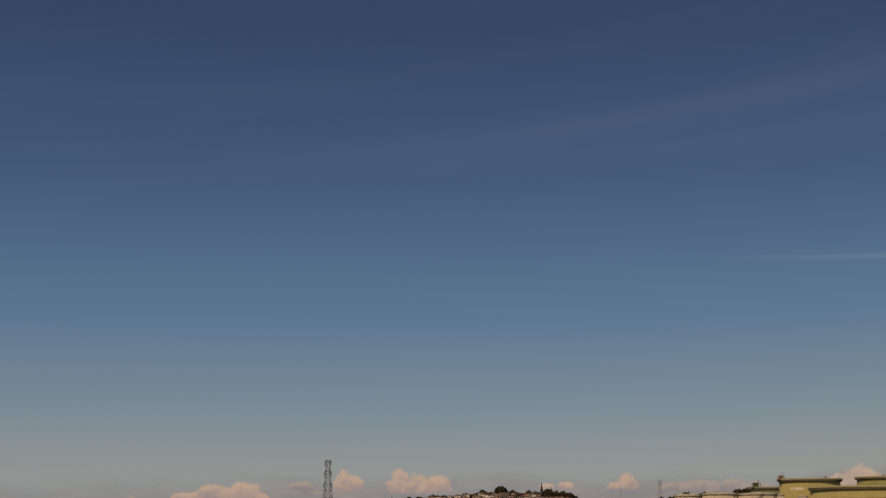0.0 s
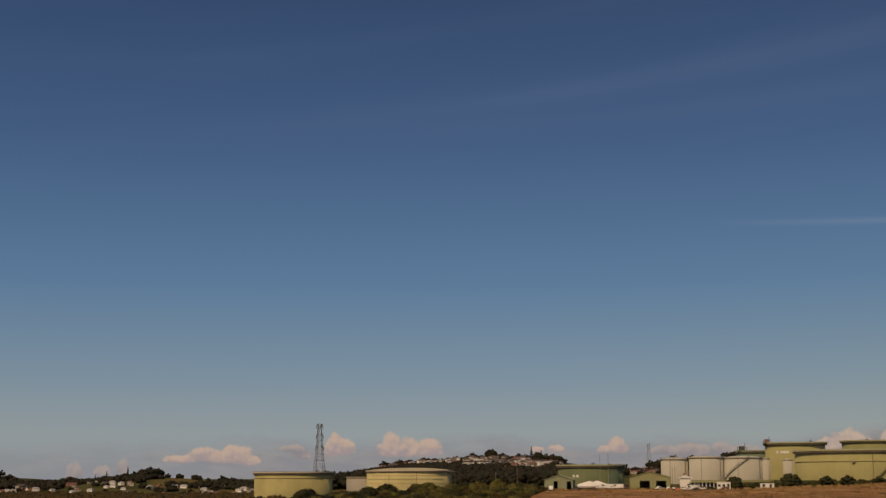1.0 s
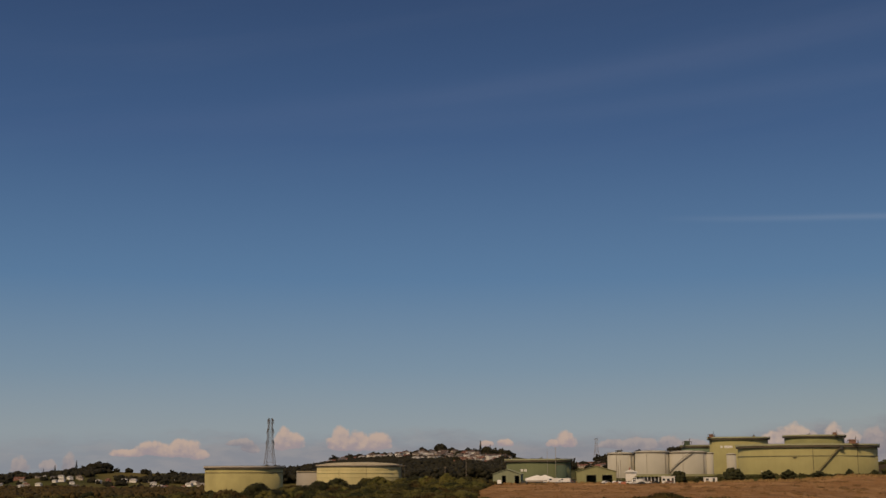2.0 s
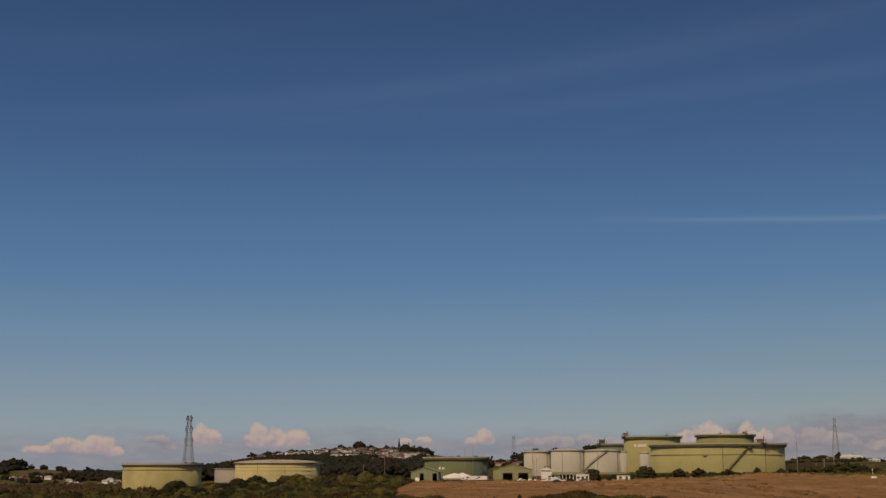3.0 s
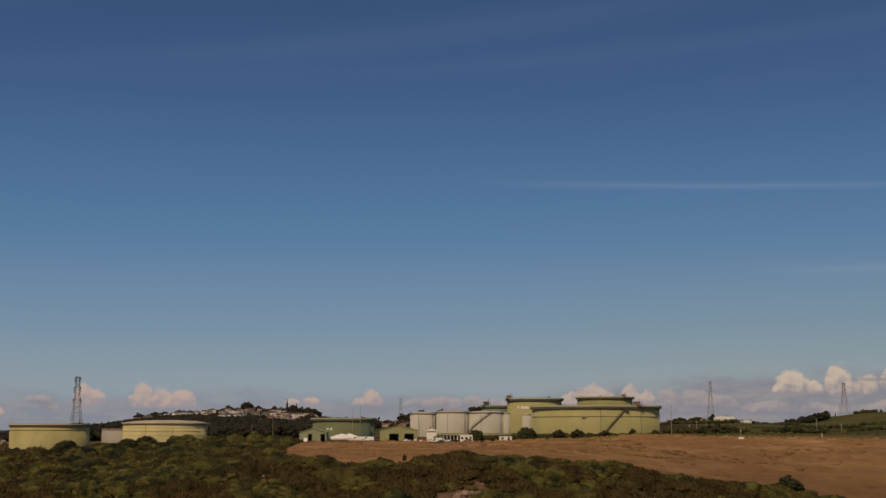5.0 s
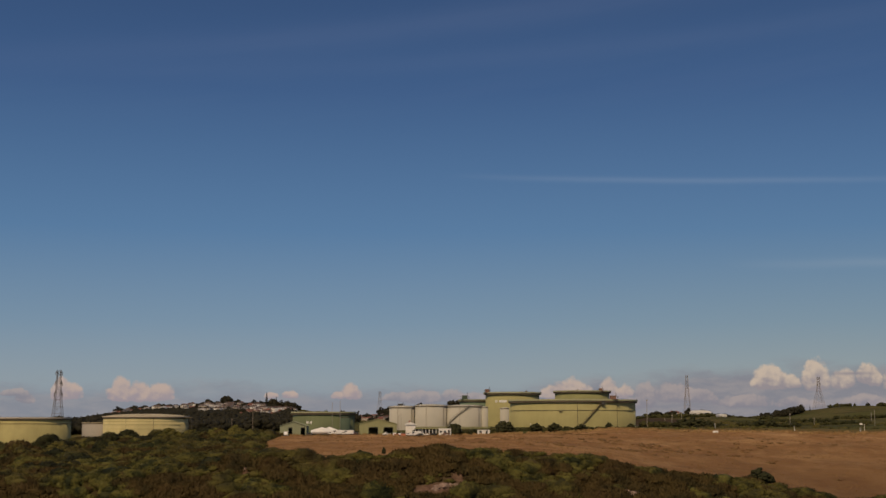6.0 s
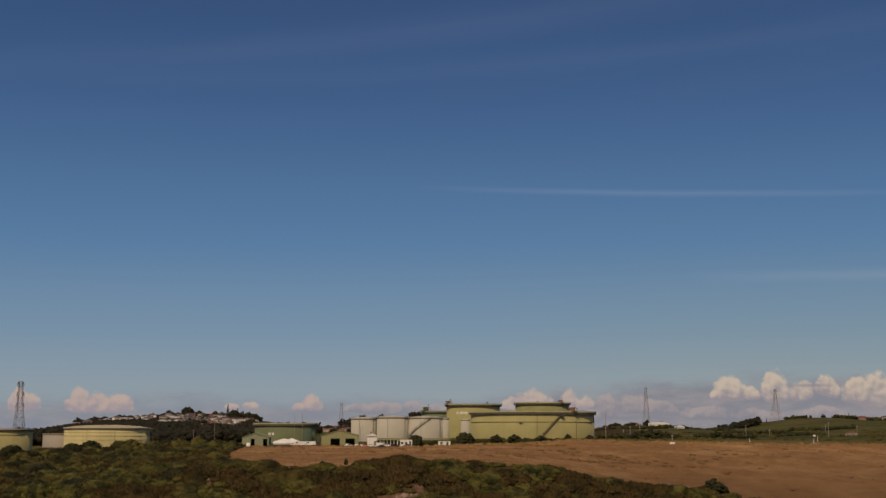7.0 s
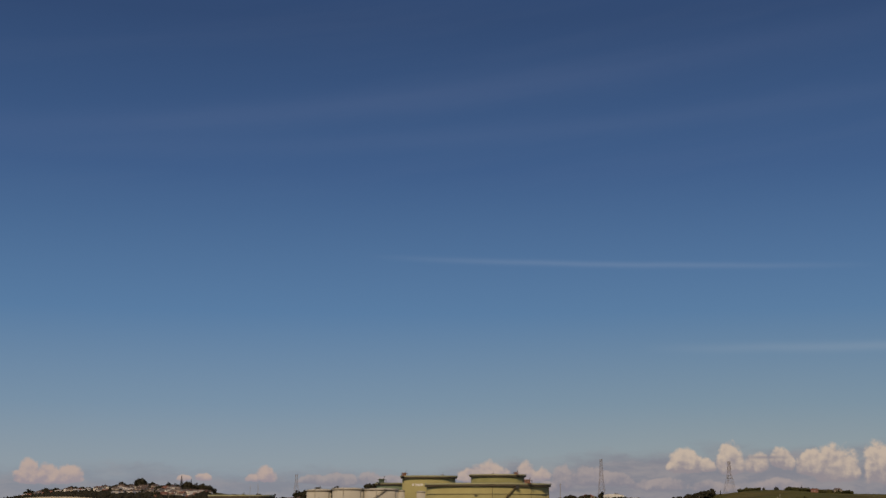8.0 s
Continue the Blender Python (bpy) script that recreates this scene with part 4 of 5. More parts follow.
def make_rushes():
    """Low brown rushes and grass humps on the dry field, thickest in a few patches."""
    rng = np.random.default_rng(29)
    spots = []
    for u, d, n, wide, deep in ((1150, 470, 16, 9, 10), (1215, 455, 20, 12, 8), (1240, 448, 14, 8, 6), (1110, 500, 10, 10, 8), (1180, 430, 12, 10, 5), (1050, 420, 10, 8, 5), (1330, 440, 8, 14, 10), (1420, 470, 8, 12, 12), (900, 470, 8, 10, 14)):
        for i in range(n):
            r = rng.uniform(0.5, 1.5)
            spots.append((east(u, d) + rng.normal(0, wide * 0.5), d + rng.normal(0, deep * 0.5), r, r * rng.uniform(0.25, 0.5)))
    for x, y in zip(rng.uniform(-40, 240, 300), rng.uniform(400, 532, 300)):
        if field_value(x, y) > 0.6 and x < 0.43 * (y + 20) and math.sin(x * 0.09 + 2 * math.sin(y * 0.04)) * math.sin(y * 0.11 + x * 0.03) > 0.1:
            r = rng.uniform(0.6, 1.8)
            spots.append((x, y, r, r * rng.uniform(0.08, 0.2)))
    scrub("rushes", "low brown rushes and grass humps on the dry field", M["rushes"], spots, rng, 12.0, 0.3, 0.3)

    fringe = []
    for x, y in zip(rng.uniform(-48, 245, 900), 528 + rng.normal(0, 3.0, 900)):
        if x < 0.43 * (y + 20) and (x > 30 or rng.uniform() < 0.35):
            r = rng.uniform(0.5, 1.3)
            fringe.append((x, y, r, r * rng.uniform(0.25, 0.6)))
    scrub("tall_grass", "pale uncut grass along the far edge of the dry field", M["pale_grass"], fringe, rng, 14.0, 0.34, 0.8)


make_rushes()


def build_tree(name, rng, h, w, clumps, mat, label, trunk_h=0.3, spread=1.0, tmpl=ICO2):
    """Broad tree: tapered trunk, limbs, crown of many clumps."""
    t = thing(name, pose(0, 0, 0), label, "tree")
    bm = bmesh.new()
    top = h * trunk_h
    bar(bm, (0, 0, -0.8), (0.05 * h, 0, top), 0.035 * h, 7, 0.024 * h)
    for i in range(6):
        a = i * 1.05 + rng.uniform(-0.3, 0.3)
        tip = Vector((math.cos(a) * w * 0.3, math.sin(a) * w * 0.3, h * rng.uniform(0.5, 0.8)))
        bar(bm, (0.05 * h, 0, top * 0.9), tip, 0.018 * h, 5, 0.006 * h)
    part("trunk", bm, M["bark"], t)
    cs, ss = [], []
    for i in range(clumps):
        a, q = rng.uniform(0, 2 * math.pi), math.sqrt(rng.uniform(0, 1)) * w * 0.42 * spread
        e = 1 - (q / (w * 0.5)) ** 2
        z = h * (trunk_h * 0.7 + (0.88 - trunk_h * 0.7) * rng.uniform(0.05, 1.0) * (0.25 + 0.75 * e))
        cs.append((q * math.cos(a), q * math.sin(a), z))
        r = w * rng.uniform(0.10, 0.18)
        ss.append((r, r, r * 0.8))
    part("crown", leafy_mesh("crown", cs, ss, rng, tmpl, 0.2, 6, w * 0.035), M[mat], t)
    return t


def build_pine(name, rng, h, w, mat, label):
    """Tiered conifer with flat whorls of branches."""
    t = thing(name, pose(0, 0, 0), label, "tree")
    bm = bmesh.new()
    bar(bm, (0, 0, -0.8), (0, 0, h), 0.022 * h, 7, 0.004 * h)
    part("trunk", bm, M["bark"], t)
    cs, ss = [], []
    tiers = 13
    for i in range(tiers):
        s = i / (tiers - 1)
        z, r = h * (0.12 + 0.86 * s), w * 0.5 * (1 - 0.93 * s) + 0.1
        for j in range(7):
            a = j * 0.9 + i * 0.5 + rng.uniform(-0.2, 0.2)
            for q in (0.45, 0.85):
                cs.append((math.cos(a) * r * q, math.sin(a) * r * q, z + rng.uniform(-0.2, 0.2)))
                ss.append((r * 0.3 + 0.15, r * 0.3 + 0.15, 0.35 * h / tiers))
    part("crown", leafy_mesh("crown", cs, ss, rng, ICO1, 0.25, 4, w * 0.04), M[mat], t)
    return t


def plant(proto, x, y, scale=1.0, wide=1.0, turn=0.0, sink=0.0):
    m = pose(x, y, ground_at(x, y) - sink, 0, 0, turn) @ Matrix.Diagonal((scale * wide, scale * wide, scale, 1))
    return copy_thing(proto, m)


def make_trees():
    rng = np.random.default_rng(5)
    kinds = [build_tree("tree", rng, 6.0, 6.6, 85, "tree", "round dark green tree beside the oil tanks", 0.18),
             build_tree("tree", rng, 6.0, 6.0, 60, "tree", "low dark green tree at the field's far edge", 0.15),
             build_tree("tree", rng, 10.0, 9.0, 62, "dark_tree", "dark evergreen tree on the hillside", 0.2, tmpl=ICO1),
             build_tree("tree", rng, 10.0, 14.0, 80, "dark_tree", "broad dark crown rising over the ridge", 0.25, tmpl=ICO1)]
    pine = build_pine("pine_tree", rng, 14.0, 6.0, "dark_tree", "slender dark tiered pine on the ridge")
    near = [(962, 534, 0, 0.98, 1.12), (871, 532, 0, 0.86, 1.1), (1018, 536, 1, 0.62, 1.35), (1051, 534, 1, 0.66, 1.3), (1100, 537, 1, 0.45, 1.9), (1150, 536, 1, 0.5, 1.0), (1190, 538, 1, 0.45, 1.2),
            (905, 536, 1, 0.4, 1.6)]
    for i, (u, d, k, s, wide) in enumerate(near):
        plant(kinds[k], east(u, d), d, s, wide, 47 * i)
    lone = [(1425, 371.5, 1, 0.72, 1.35), (1441, 372, 1, 0.55, 1.3), (1410, 371, 1, 0.3, 1.6), (743, 354, 1, 0.34, 0.55), (700, 352, 1, 0.25, 1.3)]
    for i, (u, d, k, s, wide) in enumerate(lone):
        plant(kinds[k], east(u, d), d, s, wide, 80 * i)
    # single crowns that stand over the ridges
    ridge = [(273, 1230, 2, 0.9, 1.2), (299, 1230, 3, 0.7, 0.9), (318, 1230, 3, 0.6, 1.0), (345, 1230, 3, 0.7, 0.9), (431, 1250, 3, 0.75, 0.7), (463, 1250, 3, 1.05, 0.85), (482, 1250, 3, 0.7, 0.8),
             (512, 1245, 2, 0.8, 1.1), (545, 1240, 3, 0.9, 0.8), (558, 1238, 2, 0.9, 1.0), (572, 1232, 3, 0.9, 0.7), (582, 1228, 3, 0.8, 0.8), (525, 1240, 2, 0.7, 1.2), (668, 1180, 3, 0.75, 0.8), (696, 1000, 2, 1.15, 0.55),
             (806, 1180, 2, 1.0, 1.1), (866, 1200, 3, 0.9, 0.9), (882, 1200, 3, 1.0, 0.9), (740, 1190, 2, 0.9, 1.2), (752, 1190, 3, 0.8, 0.9),
             (205, 900, 2, 0.8, 1.2), (215, 905, 3, 0.6, 1.0), (226, 900, 2, 0.7, 1.4), (190, 900, 3, 0.5, 1.0)]
    for i in range(34):
        ridge.append((rng.uniform(385, 588), rng.uniform(1165, 1228), int(rng.integers(2, 4)), rng.uniform(0.3, 0.52), rng.uniform(0.9, 1.4)))
    for i in range(14):
        ridge.append((rng.uniform(240, 385), rng.uniform(1190, 1225), int(rng.integers(2, 4)), rng.uniform(0.3, 0.5), rng.uniform(0.9, 1.3)))
    for i in range(16):
        ridge.append((rng.uniform(-45, 45), rng.uniform(830, 895), int(rng.integers(2, 4)), rng.uniform(0.3, 0.5), rng.uniform(0.8, 1.3)))
    for i in range(44):
        ridge.append((rng.uniform(395, 592), rng.uniform(1085, 1185), int(rng.integers(2, 4)), rng.uniform(0.2, 0.42), rng.uniform(0.9, 1.4)))
    for i in range(16):
        ridge.append((rng.uniform(690, 756), rng.uniform(1040, 1130), int(rng.integers(2, 4)), rng.uniform(0.3, 0.5), rng.uniform(0.8, 1.2)))
    for i in range(60):
        u, d = rng.uniform(-470, 40), rng.uniform(735, 850)
        if west_pasture(east(u, d), d) > 1.1:
            ridge.append((u, d, int(rng.integers(2, 4)), rng.uniform(0.2, 0.42), rng.uniform(0.9, 1.3)))
    for i, (u, d, k, s, wide) in enumerate(ridge):
        plant(kinds[k], east(u, d), d, s, wide, 61 * i, 0.5)
    west = [(-320, 880, 3, 1.05, 1.1), (-308, 885, 3, 0.9, 1.0), (-176, 900, 3, 1.0, 0.9), (-160, 900, 3, 1.1, 0.9), (-148, 905, 3, 1.0, 1.0), (-190, 895, 2, 0.9, 1.2), (-210, 890, 2, 0.8, 1.3), (-128, 900, 2, 0.6, 1.3),
            (-105, 895, 3, 0.6, 1.0), (-75, 890, 3, 0.6, 1.2), (-22, 880, 2, 1.0, 1.2), (-6, 870, 3, 0.85, 0.9), (8, 868, 2, 0.85, 1.2), (20, 865, 2, 0.8, 1.1), (32, 860, 3, 0.7, 0.8), (-50, 885, 2, 0.55, 1.0), (-65, 880, 2, 0.7, 0.7),
            (-455, 900, 2, 0.8, 1.3), (-436, 890, 3, 0.7, 0.9), (-420, 880, 2, 0.7, 1.3), (-395, 870, 2, 0.75, 1.2), (-380, 860, 2, 0.8, 1.2), (-365, 860, 2, 0.7, 1.3), (-350, 865, 3, 0.5, 1.0), (-270, 880, 3, 0.45, 1.3), (-245, 885, 3, 0.5, 1.2)]
    for i, (u, d, k, s, wide) in enumerate(west):
        plant(kinds[k], east(u, d), d, s * 0.68, wide, 73 * i, 0.4)
    for u, d, s in ((-205, 896, 0.68), (-246, 900, 0.6), (-268, 900, 0.45), (534, 1236, 0.95), (551, 1236, 0.75), (1512, 1010, 0.3)):
        plant(pine, east(u, d), d, s, 0.6, u, 0.4)
    right = [(1232, 880, 3, 0.5, 1.4), (1262, 890, 3, 0.45, 1.4), (1292, 880, 2, 0.7, 0.9), (1318, 915, 3, 0.55, 1.0), (1345, 900, 2, 0.3, 1.5), (1362, 895, 3, 0.25, 1.4), (1384, 900, 2, 0.28, 1.5), (1402, 900, 2, 0.3, 1.5),
             (1418, 905, 2, 0.35, 1.2), (1285, 600, 1, 0.8, 1.6), (1300, 604, 1, 0.9, 1.5), (1316, 598, 1, 0.8, 1.7), (1330, 606, 1, 0.7, 1.4), (1270, 606, 1, 0.5, 1.4), (1424, 640, 1, 0.7, 1.3), (1447, 640, 1, 0.6, 1.4), (1480, 660, 1, 0.6, 1.5),
             (1222, 612, 1, 0.5, 1.6), (1240, 615, 1, 0.55, 1.6), (1352, 620, 1, 0.45, 1.6)]
    for i, (u, d, k, s, wide) in enumerate(right):
        plant(kinds[k], east(u, d), d, s, wide, 37 * i, 0.3)
    for i, proto in enumerate((*kinds, pine)):
        x = east(1570 + 24 * i, 1020)
        proto.matrix_basis = pose(x, 1020, ground_at(x, 1020) - 0.4) @ Matrix.Scale(0.4, 4)


make_trees()


def make_woods():
    rng = np.random.default_rng(21)

    def wood(name, label, areas, mat, gap, size):
        cs, ss = [], []
        for u0, u1, d0, d1, h0, h1 in areas:
            lo, hi = min(east(u0, d0), east(u0, d1)), max(east(u1, d0), east(u1, d1))
            spots = scatter(rng, 12000, lo, hi, d0, d1, lambda x, y: east(u0, y) <= x <= east(u1, y) and west_pasture(x, y) > 1.1, gap)
            for x, y in spots:
                g, h = ground_at(x, y), rng.uniform(h0, h1)
                for j in range(4):
                    r = size * rng.uniform(0.3, 0.62)
                    cs.append((x + rng.normal(0, size * 0.3), y + rng.normal(0, size * 0.3), g + h * rng.uniform(0.3, 0.9)))
                    ss.append((r, r, r * 0.9))
        tagged(part(name, leafy_mesh(name, cs, ss, rng, ICO1, 0.2, 3, 0.7), M[mat]), label, "wood", kind="stuff")
    wood("hillside_wood", "dark evergreen wood below the houses on the hill",
         [(395, 590, 820, 1030, 4, 8), (395, 480, 1030, 1125, 1.0, 2.6), (480, 590, 1030, 1085, 0.6, 1.8), (165, 262, 830, 960, 5, 9), (185, 420, 1120, 1180, 0.6, 1.5), (240, 590, 1240, 1262, 1.0, 2.6), (560, 640, 1000, 1120, 3, 6), (250, 400, 1040, 1120, 1, 2.5), (770, 900, 1100, 1180, 3, 5.0), (395, 480, 1140, 1165, 0.5, 1.2)], "dark_tree", 4.8, 4.2)
    wood("plantation", "dark plantation on the crest of the green hill", [(1426, 1452, 985, 1015, 1.5, 3.2), (1450, 1475, 985, 1020, 3, 4.8), (1473, 1496, 985, 1020, 3.6, 5.6)], "dark_tree", 2.4, 2.8)
    wood("hedgerow", "low dark hedges and trees along the far ridge",
         [(1200, 1330, 868, 880, 0.8, 2.2), (1330, 1440, 900, 912, 0.6, 1.6), (1548, 1585, 1008, 1016, 0.8, 2.2), (1640, 1760, 985, 1010, 0.8, 2.4), (1210, 1260, 600, 612, 1, 2.0), (1390, 1445, 690, 696, 0.6, 1.6), (1440, 1560, 770, 775, 0.6, 1.8), (1560, 1680, 810, 815, 0.6, 2.0), (1500, 1620, 690, 695, 0.5, 1.4), (1410, 1490, 640, 650, 0.8, 1.6)], "hedge", 3.4, 2.4)
    wood("valley_trees", "dark trees between houses on the western slope",
         [(-470, -330, 800, 880, 2, 4), (-330, -130, 840, 885, 1.5, 3.0), (-130, 45, 820, 885, 1.5, 3.4)], "dark_tree", 5.0, 3.4)
    wood("valley_scrub", "brown-green scrub on the low ground west of the tanks", [(-470, 40, 560, 740, 0.8, 2.0)], "scrub_brown", 4.0, 3.4)
    wood("bank_hedge", "low green bushes and rank grass along the bank below the tanks", [(800, 1205, 541, 546, 0.15, 0.6), (556, 600, 540, 546, 0.3, 0.8)], "hedge", 2.0, 1.4)


make_woods()


# ---- houses ----
def build_house(w, d, h, wall, roof, label, hip=True, storeys=1):
    t = thing("house", pose(0, 0, 0), label, "house", "houses on the hills")
    part("wall", boxes((-w / 2, w / 2, -d / 2, d / 2, -2.5, h)), M[wall], t)
    o, rise = 0.5, 0.28 * d
    bm = bmesh.new()
    a, b, ridge = w / 2 + o, d / 2 + o, (w / 2 - d * 0.35 if hip else w / 2 + o)
    e = [bm.verts.new(p) for p in ((-a, -b, h), (a, -b, h), (a, b, h), (-a, b, h))]
    e2 = [bm.verts.new((v.co.x, v.co.y, h + 0.18)) for v in e]
    r = [bm.verts.new((-ridge, 0, h + rise)), bm.verts.new((ridge, 0, h + rise))]
    for f in ((e[3], e[2], e[1], e[0]), (e[0], e[1], e2[1], e2[0]), (e[1], e[2], e2[2], e2[1]), (e[2], e[3], e2[3], e2[2]), (e[3], e[0], e2[0], e2[3]),
              (e2[0], e2[1], r[1], r[0]), (e2[2], e2[3], r[0], r[1]), (e2[1], e2[2], r[1]), (e2[3], e2[0], r[0])):
        bm.faces.new(f)
    rf = part("roof", bm, M[roof], t)
    part("chimney", boxes((w * 0.18, w * 0.18 + 0.7, 0.1, 0.8, h + rise * 0.5, h + rise + 0.7)), M["wall_brick"], rf)
    k = max(2, int(w / 3.2))
    for s in range(storeys):
        z = 0.9 + 2.7 * s
        for i in range(k):
            x = -w / 2 + w * (i + 0.5) / k
            win = part("window", boxes((x - 0.85, x + 0.85, -d / 2 - 0.06, -d / 2 + 0.02, z, z + 1.35)), M["white"], t)
            part("pane", boxes((x - 0.72, x + 0.72, -d / 2 - 0.08, -d / 2 - 0.05, z + 0.12, z + 1.23)), M["glass"], win)
    return t


def make_houses():
    rng = random.Random(3)
    kinds = [build_house(13, 8, 3.0, "wall_white", "roof_pale", "white weatherboard house with a pale iron roof on the hill"),
             build_house(12, 8, 5.6, "wall_white", "roof_brown", "two-storey white house with a brown roof on the hill", storeys=2),
             build_house(14, 8, 3.0, "wall_cream", "roof_red", "cream house with a red tiled roof on the hill"),
             build_house(11, 7, 3.2, "wall_brick", "roof_red", "red brick house with a tiled roof on the hill", hip=False),
             build_house(15, 7, 2.9, "wall_cream", "roof_grey", "long low cream house on the hill", hip=False),
             build_house(12, 8, 5.4, "wall_cream", "roof_brown", "two-storey cream house under a brown roof on the hill", storeys=2)]
    rows = [
        # crest of the middle hill
        (245, 1225, 4), (262, 1215, 2), (308, 1222, 3), (296, 1215, 2), (322, 1218, 0), (338, 1225, 1), (352, 1215, 4), (372, 1220, 0), (387, 1225, 1), (402, 1222, 1), (394, 1232, 2), (418, 1205, 0), (426, 1212, 0), (430, 1225, 5),
        (455, 1222, 0), (465, 1215, 1), (445, 1195, 4), (488, 1225, 5), (499, 1215, 2), (508, 1222, 3), (519, 1225, 5), (516, 1200, 3), (540, 1190, 4), (553, 1195, 3), (565, 1200, 2), (577, 1200, 3), (528, 1180, 0), (480, 1200, 2), (562, 1180, 0),
        # saddle behind the sheds
        (703, 1130, 3), (713, 1140, 5), (722, 1150, 2), (731, 1145, 3), (741, 1135, 0), (709, 1110, 2), (719, 1105, 3), (729, 1115, 4), (738, 1100, 3), (747, 1110, 2), (701, 1080, 3), (712, 1075, 2), (724, 1080, 0), (736, 1070, 3), (746, 1085, 5), (690, 1100, 0),
        (834, 1190, 5), (822, 1195, 3), (846, 1195, 5), (950, 1190, 4),
    ]
    for i in range(30):
        rows.append((rng.uniform(478, 588), rng.uniform(1090, 1175), (3, 1, 2, 5, 0, 3, 1)[i % 7]))
    for i in range(14):
        rows.append((rng.uniform(395, 480), rng.uniform(1135, 1190), (1, 5, 0, 1, 3)[i % 5]))
    for i in range(26):
        rows.append((rng.uniform(385, 588), rng.uniform(1160, 1225), (0, 1, 4, 5, 1)[i % 5]))
    for i in range(12):
        rows.append((rng.uniform(240, 385), rng.uniform(1205, 1235), (0, 5, 4, 3)[i % 4]))
    for i in range(16):
        rows.append((rng.uniform(694, 752), rng.uniform(1050, 1150), (3, 5, 2, 4)[i % 4]))
    for i, (u, d, k) in enumerate(rows):
        x = east(u, d)
        copy_thing(kinds[k], pose(x, d, ground_at(x, d) + 0.7, 0, 0, rng.uniform(-50, 50)) @ Matrix.Scale(rng.uniform(0.36, 0.55) * (0.75 if 690 < u < 760 else 1.0), 4))
    west = [(-452, 885, 1), (-419, 880, 1), (-405, 875, 0), (-440, 850, 0), (-428, 835, 0), (-395, 800, 0), (-410, 790, 0), (-352, 855, 1), (-340, 850, 0), (-372, 820, 0), (-360, 815, 0), (-345, 815, 0), (-333, 830, 3), (-318, 830, 3), (-305, 850, 1),
            (-306, 820, 0), (-290, 860, 0), (-270, 870, 0), (-258, 868, 0), (-232, 820, 0), (-215, 815, 0), (-198, 820, 0), (-230, 800, 0), (-160, 800, 0), (-142, 815, 0), (-112, 815, 0), (-95, 815, 0), (-70, 820, 0), (-57, 800, 0), (-22, 830, 0),
            (-8, 825, 0), (18, 820, 0), (10, 805, 0), (-448, 780, 0), (-425, 770, 0), (-380, 780, 0), (30, 800, 2), (44, 790, 3)]
    for i, (u, d, k) in enumerate(west):
        x = east(u, d)
        copy_thing(kinds[k if i % 3 else (4, 5, 3)[i // 3 % 3]], pose(x, d, ground_at(x, d) + 0.7, 0, 0, rng.uniform(-40, 40)) @ Matrix.Scale(rng.uniform(0.24, 0.34), 4))
    for i in range(64):
        d = rng.uniform(745, 860)
        x = east(rng.uniform(-470, -120) if i % 4 else rng.uniform(-60, 40), d)
        if west_pasture(x, d) < 1.1:
            continue
        copy_thing(kinds[(0, 4, 2, 0, 5, 4, 3)[i % 7]], pose(x, d, ground_at(x, d) + 0.5, 0, 0, rng.uniform(-60, 60)) @ Matrix.Scale(rng.uniform(0.2, 0.3), 4))
    for u, d, k, lift, s in ((1240, 905, 4, 0.3, 0.5), (1266, 890, 2, 0.7, 0.56), (1690, 985, 3, 0.3, 0.5), (1676, 700, 2, 0.2, 0.42), (1735, 990, 5, 0.3, 0.5), (1715, 995, 4, 0.3, 0.5)):
        x = east(u, d)
        copy_thing(kinds[k], pose(x, d, ground_at(x, d) + lift, 0, 0, rng.uniform(-20, 20)) @ Matrix.Scale(s, 4))
    for i, proto in enumerate(kinds):
        x, d = east(-480 + 14 * i, 860 - 12 * i), 860 - 12 * i
        proto.matrix_basis = pose(x, d, ground_at(x, d) + 0.4, 0, 0, 12 * i) @ Matrix.Scale(0.5, 4)


make_houses()


def long_hall(u0, u1, d, z, h, label):
    """Low white hall with a curved roof."""
    x0, x1 = east(u0, d), east(u1, d)
    w = x1 - x0
    t = thing("hall", pose((x0 + x1) / 2, d, z), label, "hall")
    part("wall", boxes((-w / 2, w / 2, -5, 5, -3.0, h * 0.42)), M["wall_white"], t)
    bm = bmesh.new()
    arc = [i * math.pi / 12 for i in range(13)]
    prof = [(-(w / 2 + 0.2) * math.cos(k), h * (0.42 + 0.58 * math.sin(k) ** 0.8)) for k in arc]
    sides = [[bm.verts.new((x, y, q)) for x, q in prof] for y in (-5.3, 5.3)]
    for i in range(len(prof)):
        j = (i + 1) % len(prof)
        bm.faces.new((sides[0][i], sides[0][j], sides[1][j], sides[1][i]))
    bm.faces.new(sides[0][::-1])
    bm.faces.new(sides[1])
    bmesh.ops.recalc_face_normals(bm, faces=bm.faces)
    part("roof", bm, M["white"], t)
    n = 2
    for i in range(n):
        x = -w / 2 + w * (i + 0.5) / n
        part("window", boxes((x - 0.4, x + 0.4, -5.06, -4.97, h * 0.12, h * 0.3)), M["glass"], t)


long_hall(1292, 1330, 880, up(762.5, 880), 3.2, "long white hall with a curved roof beyond the fields")
long_hall(1345, 1358, 880, up(766, 880), 1.9, "small white hall beyond the fields")


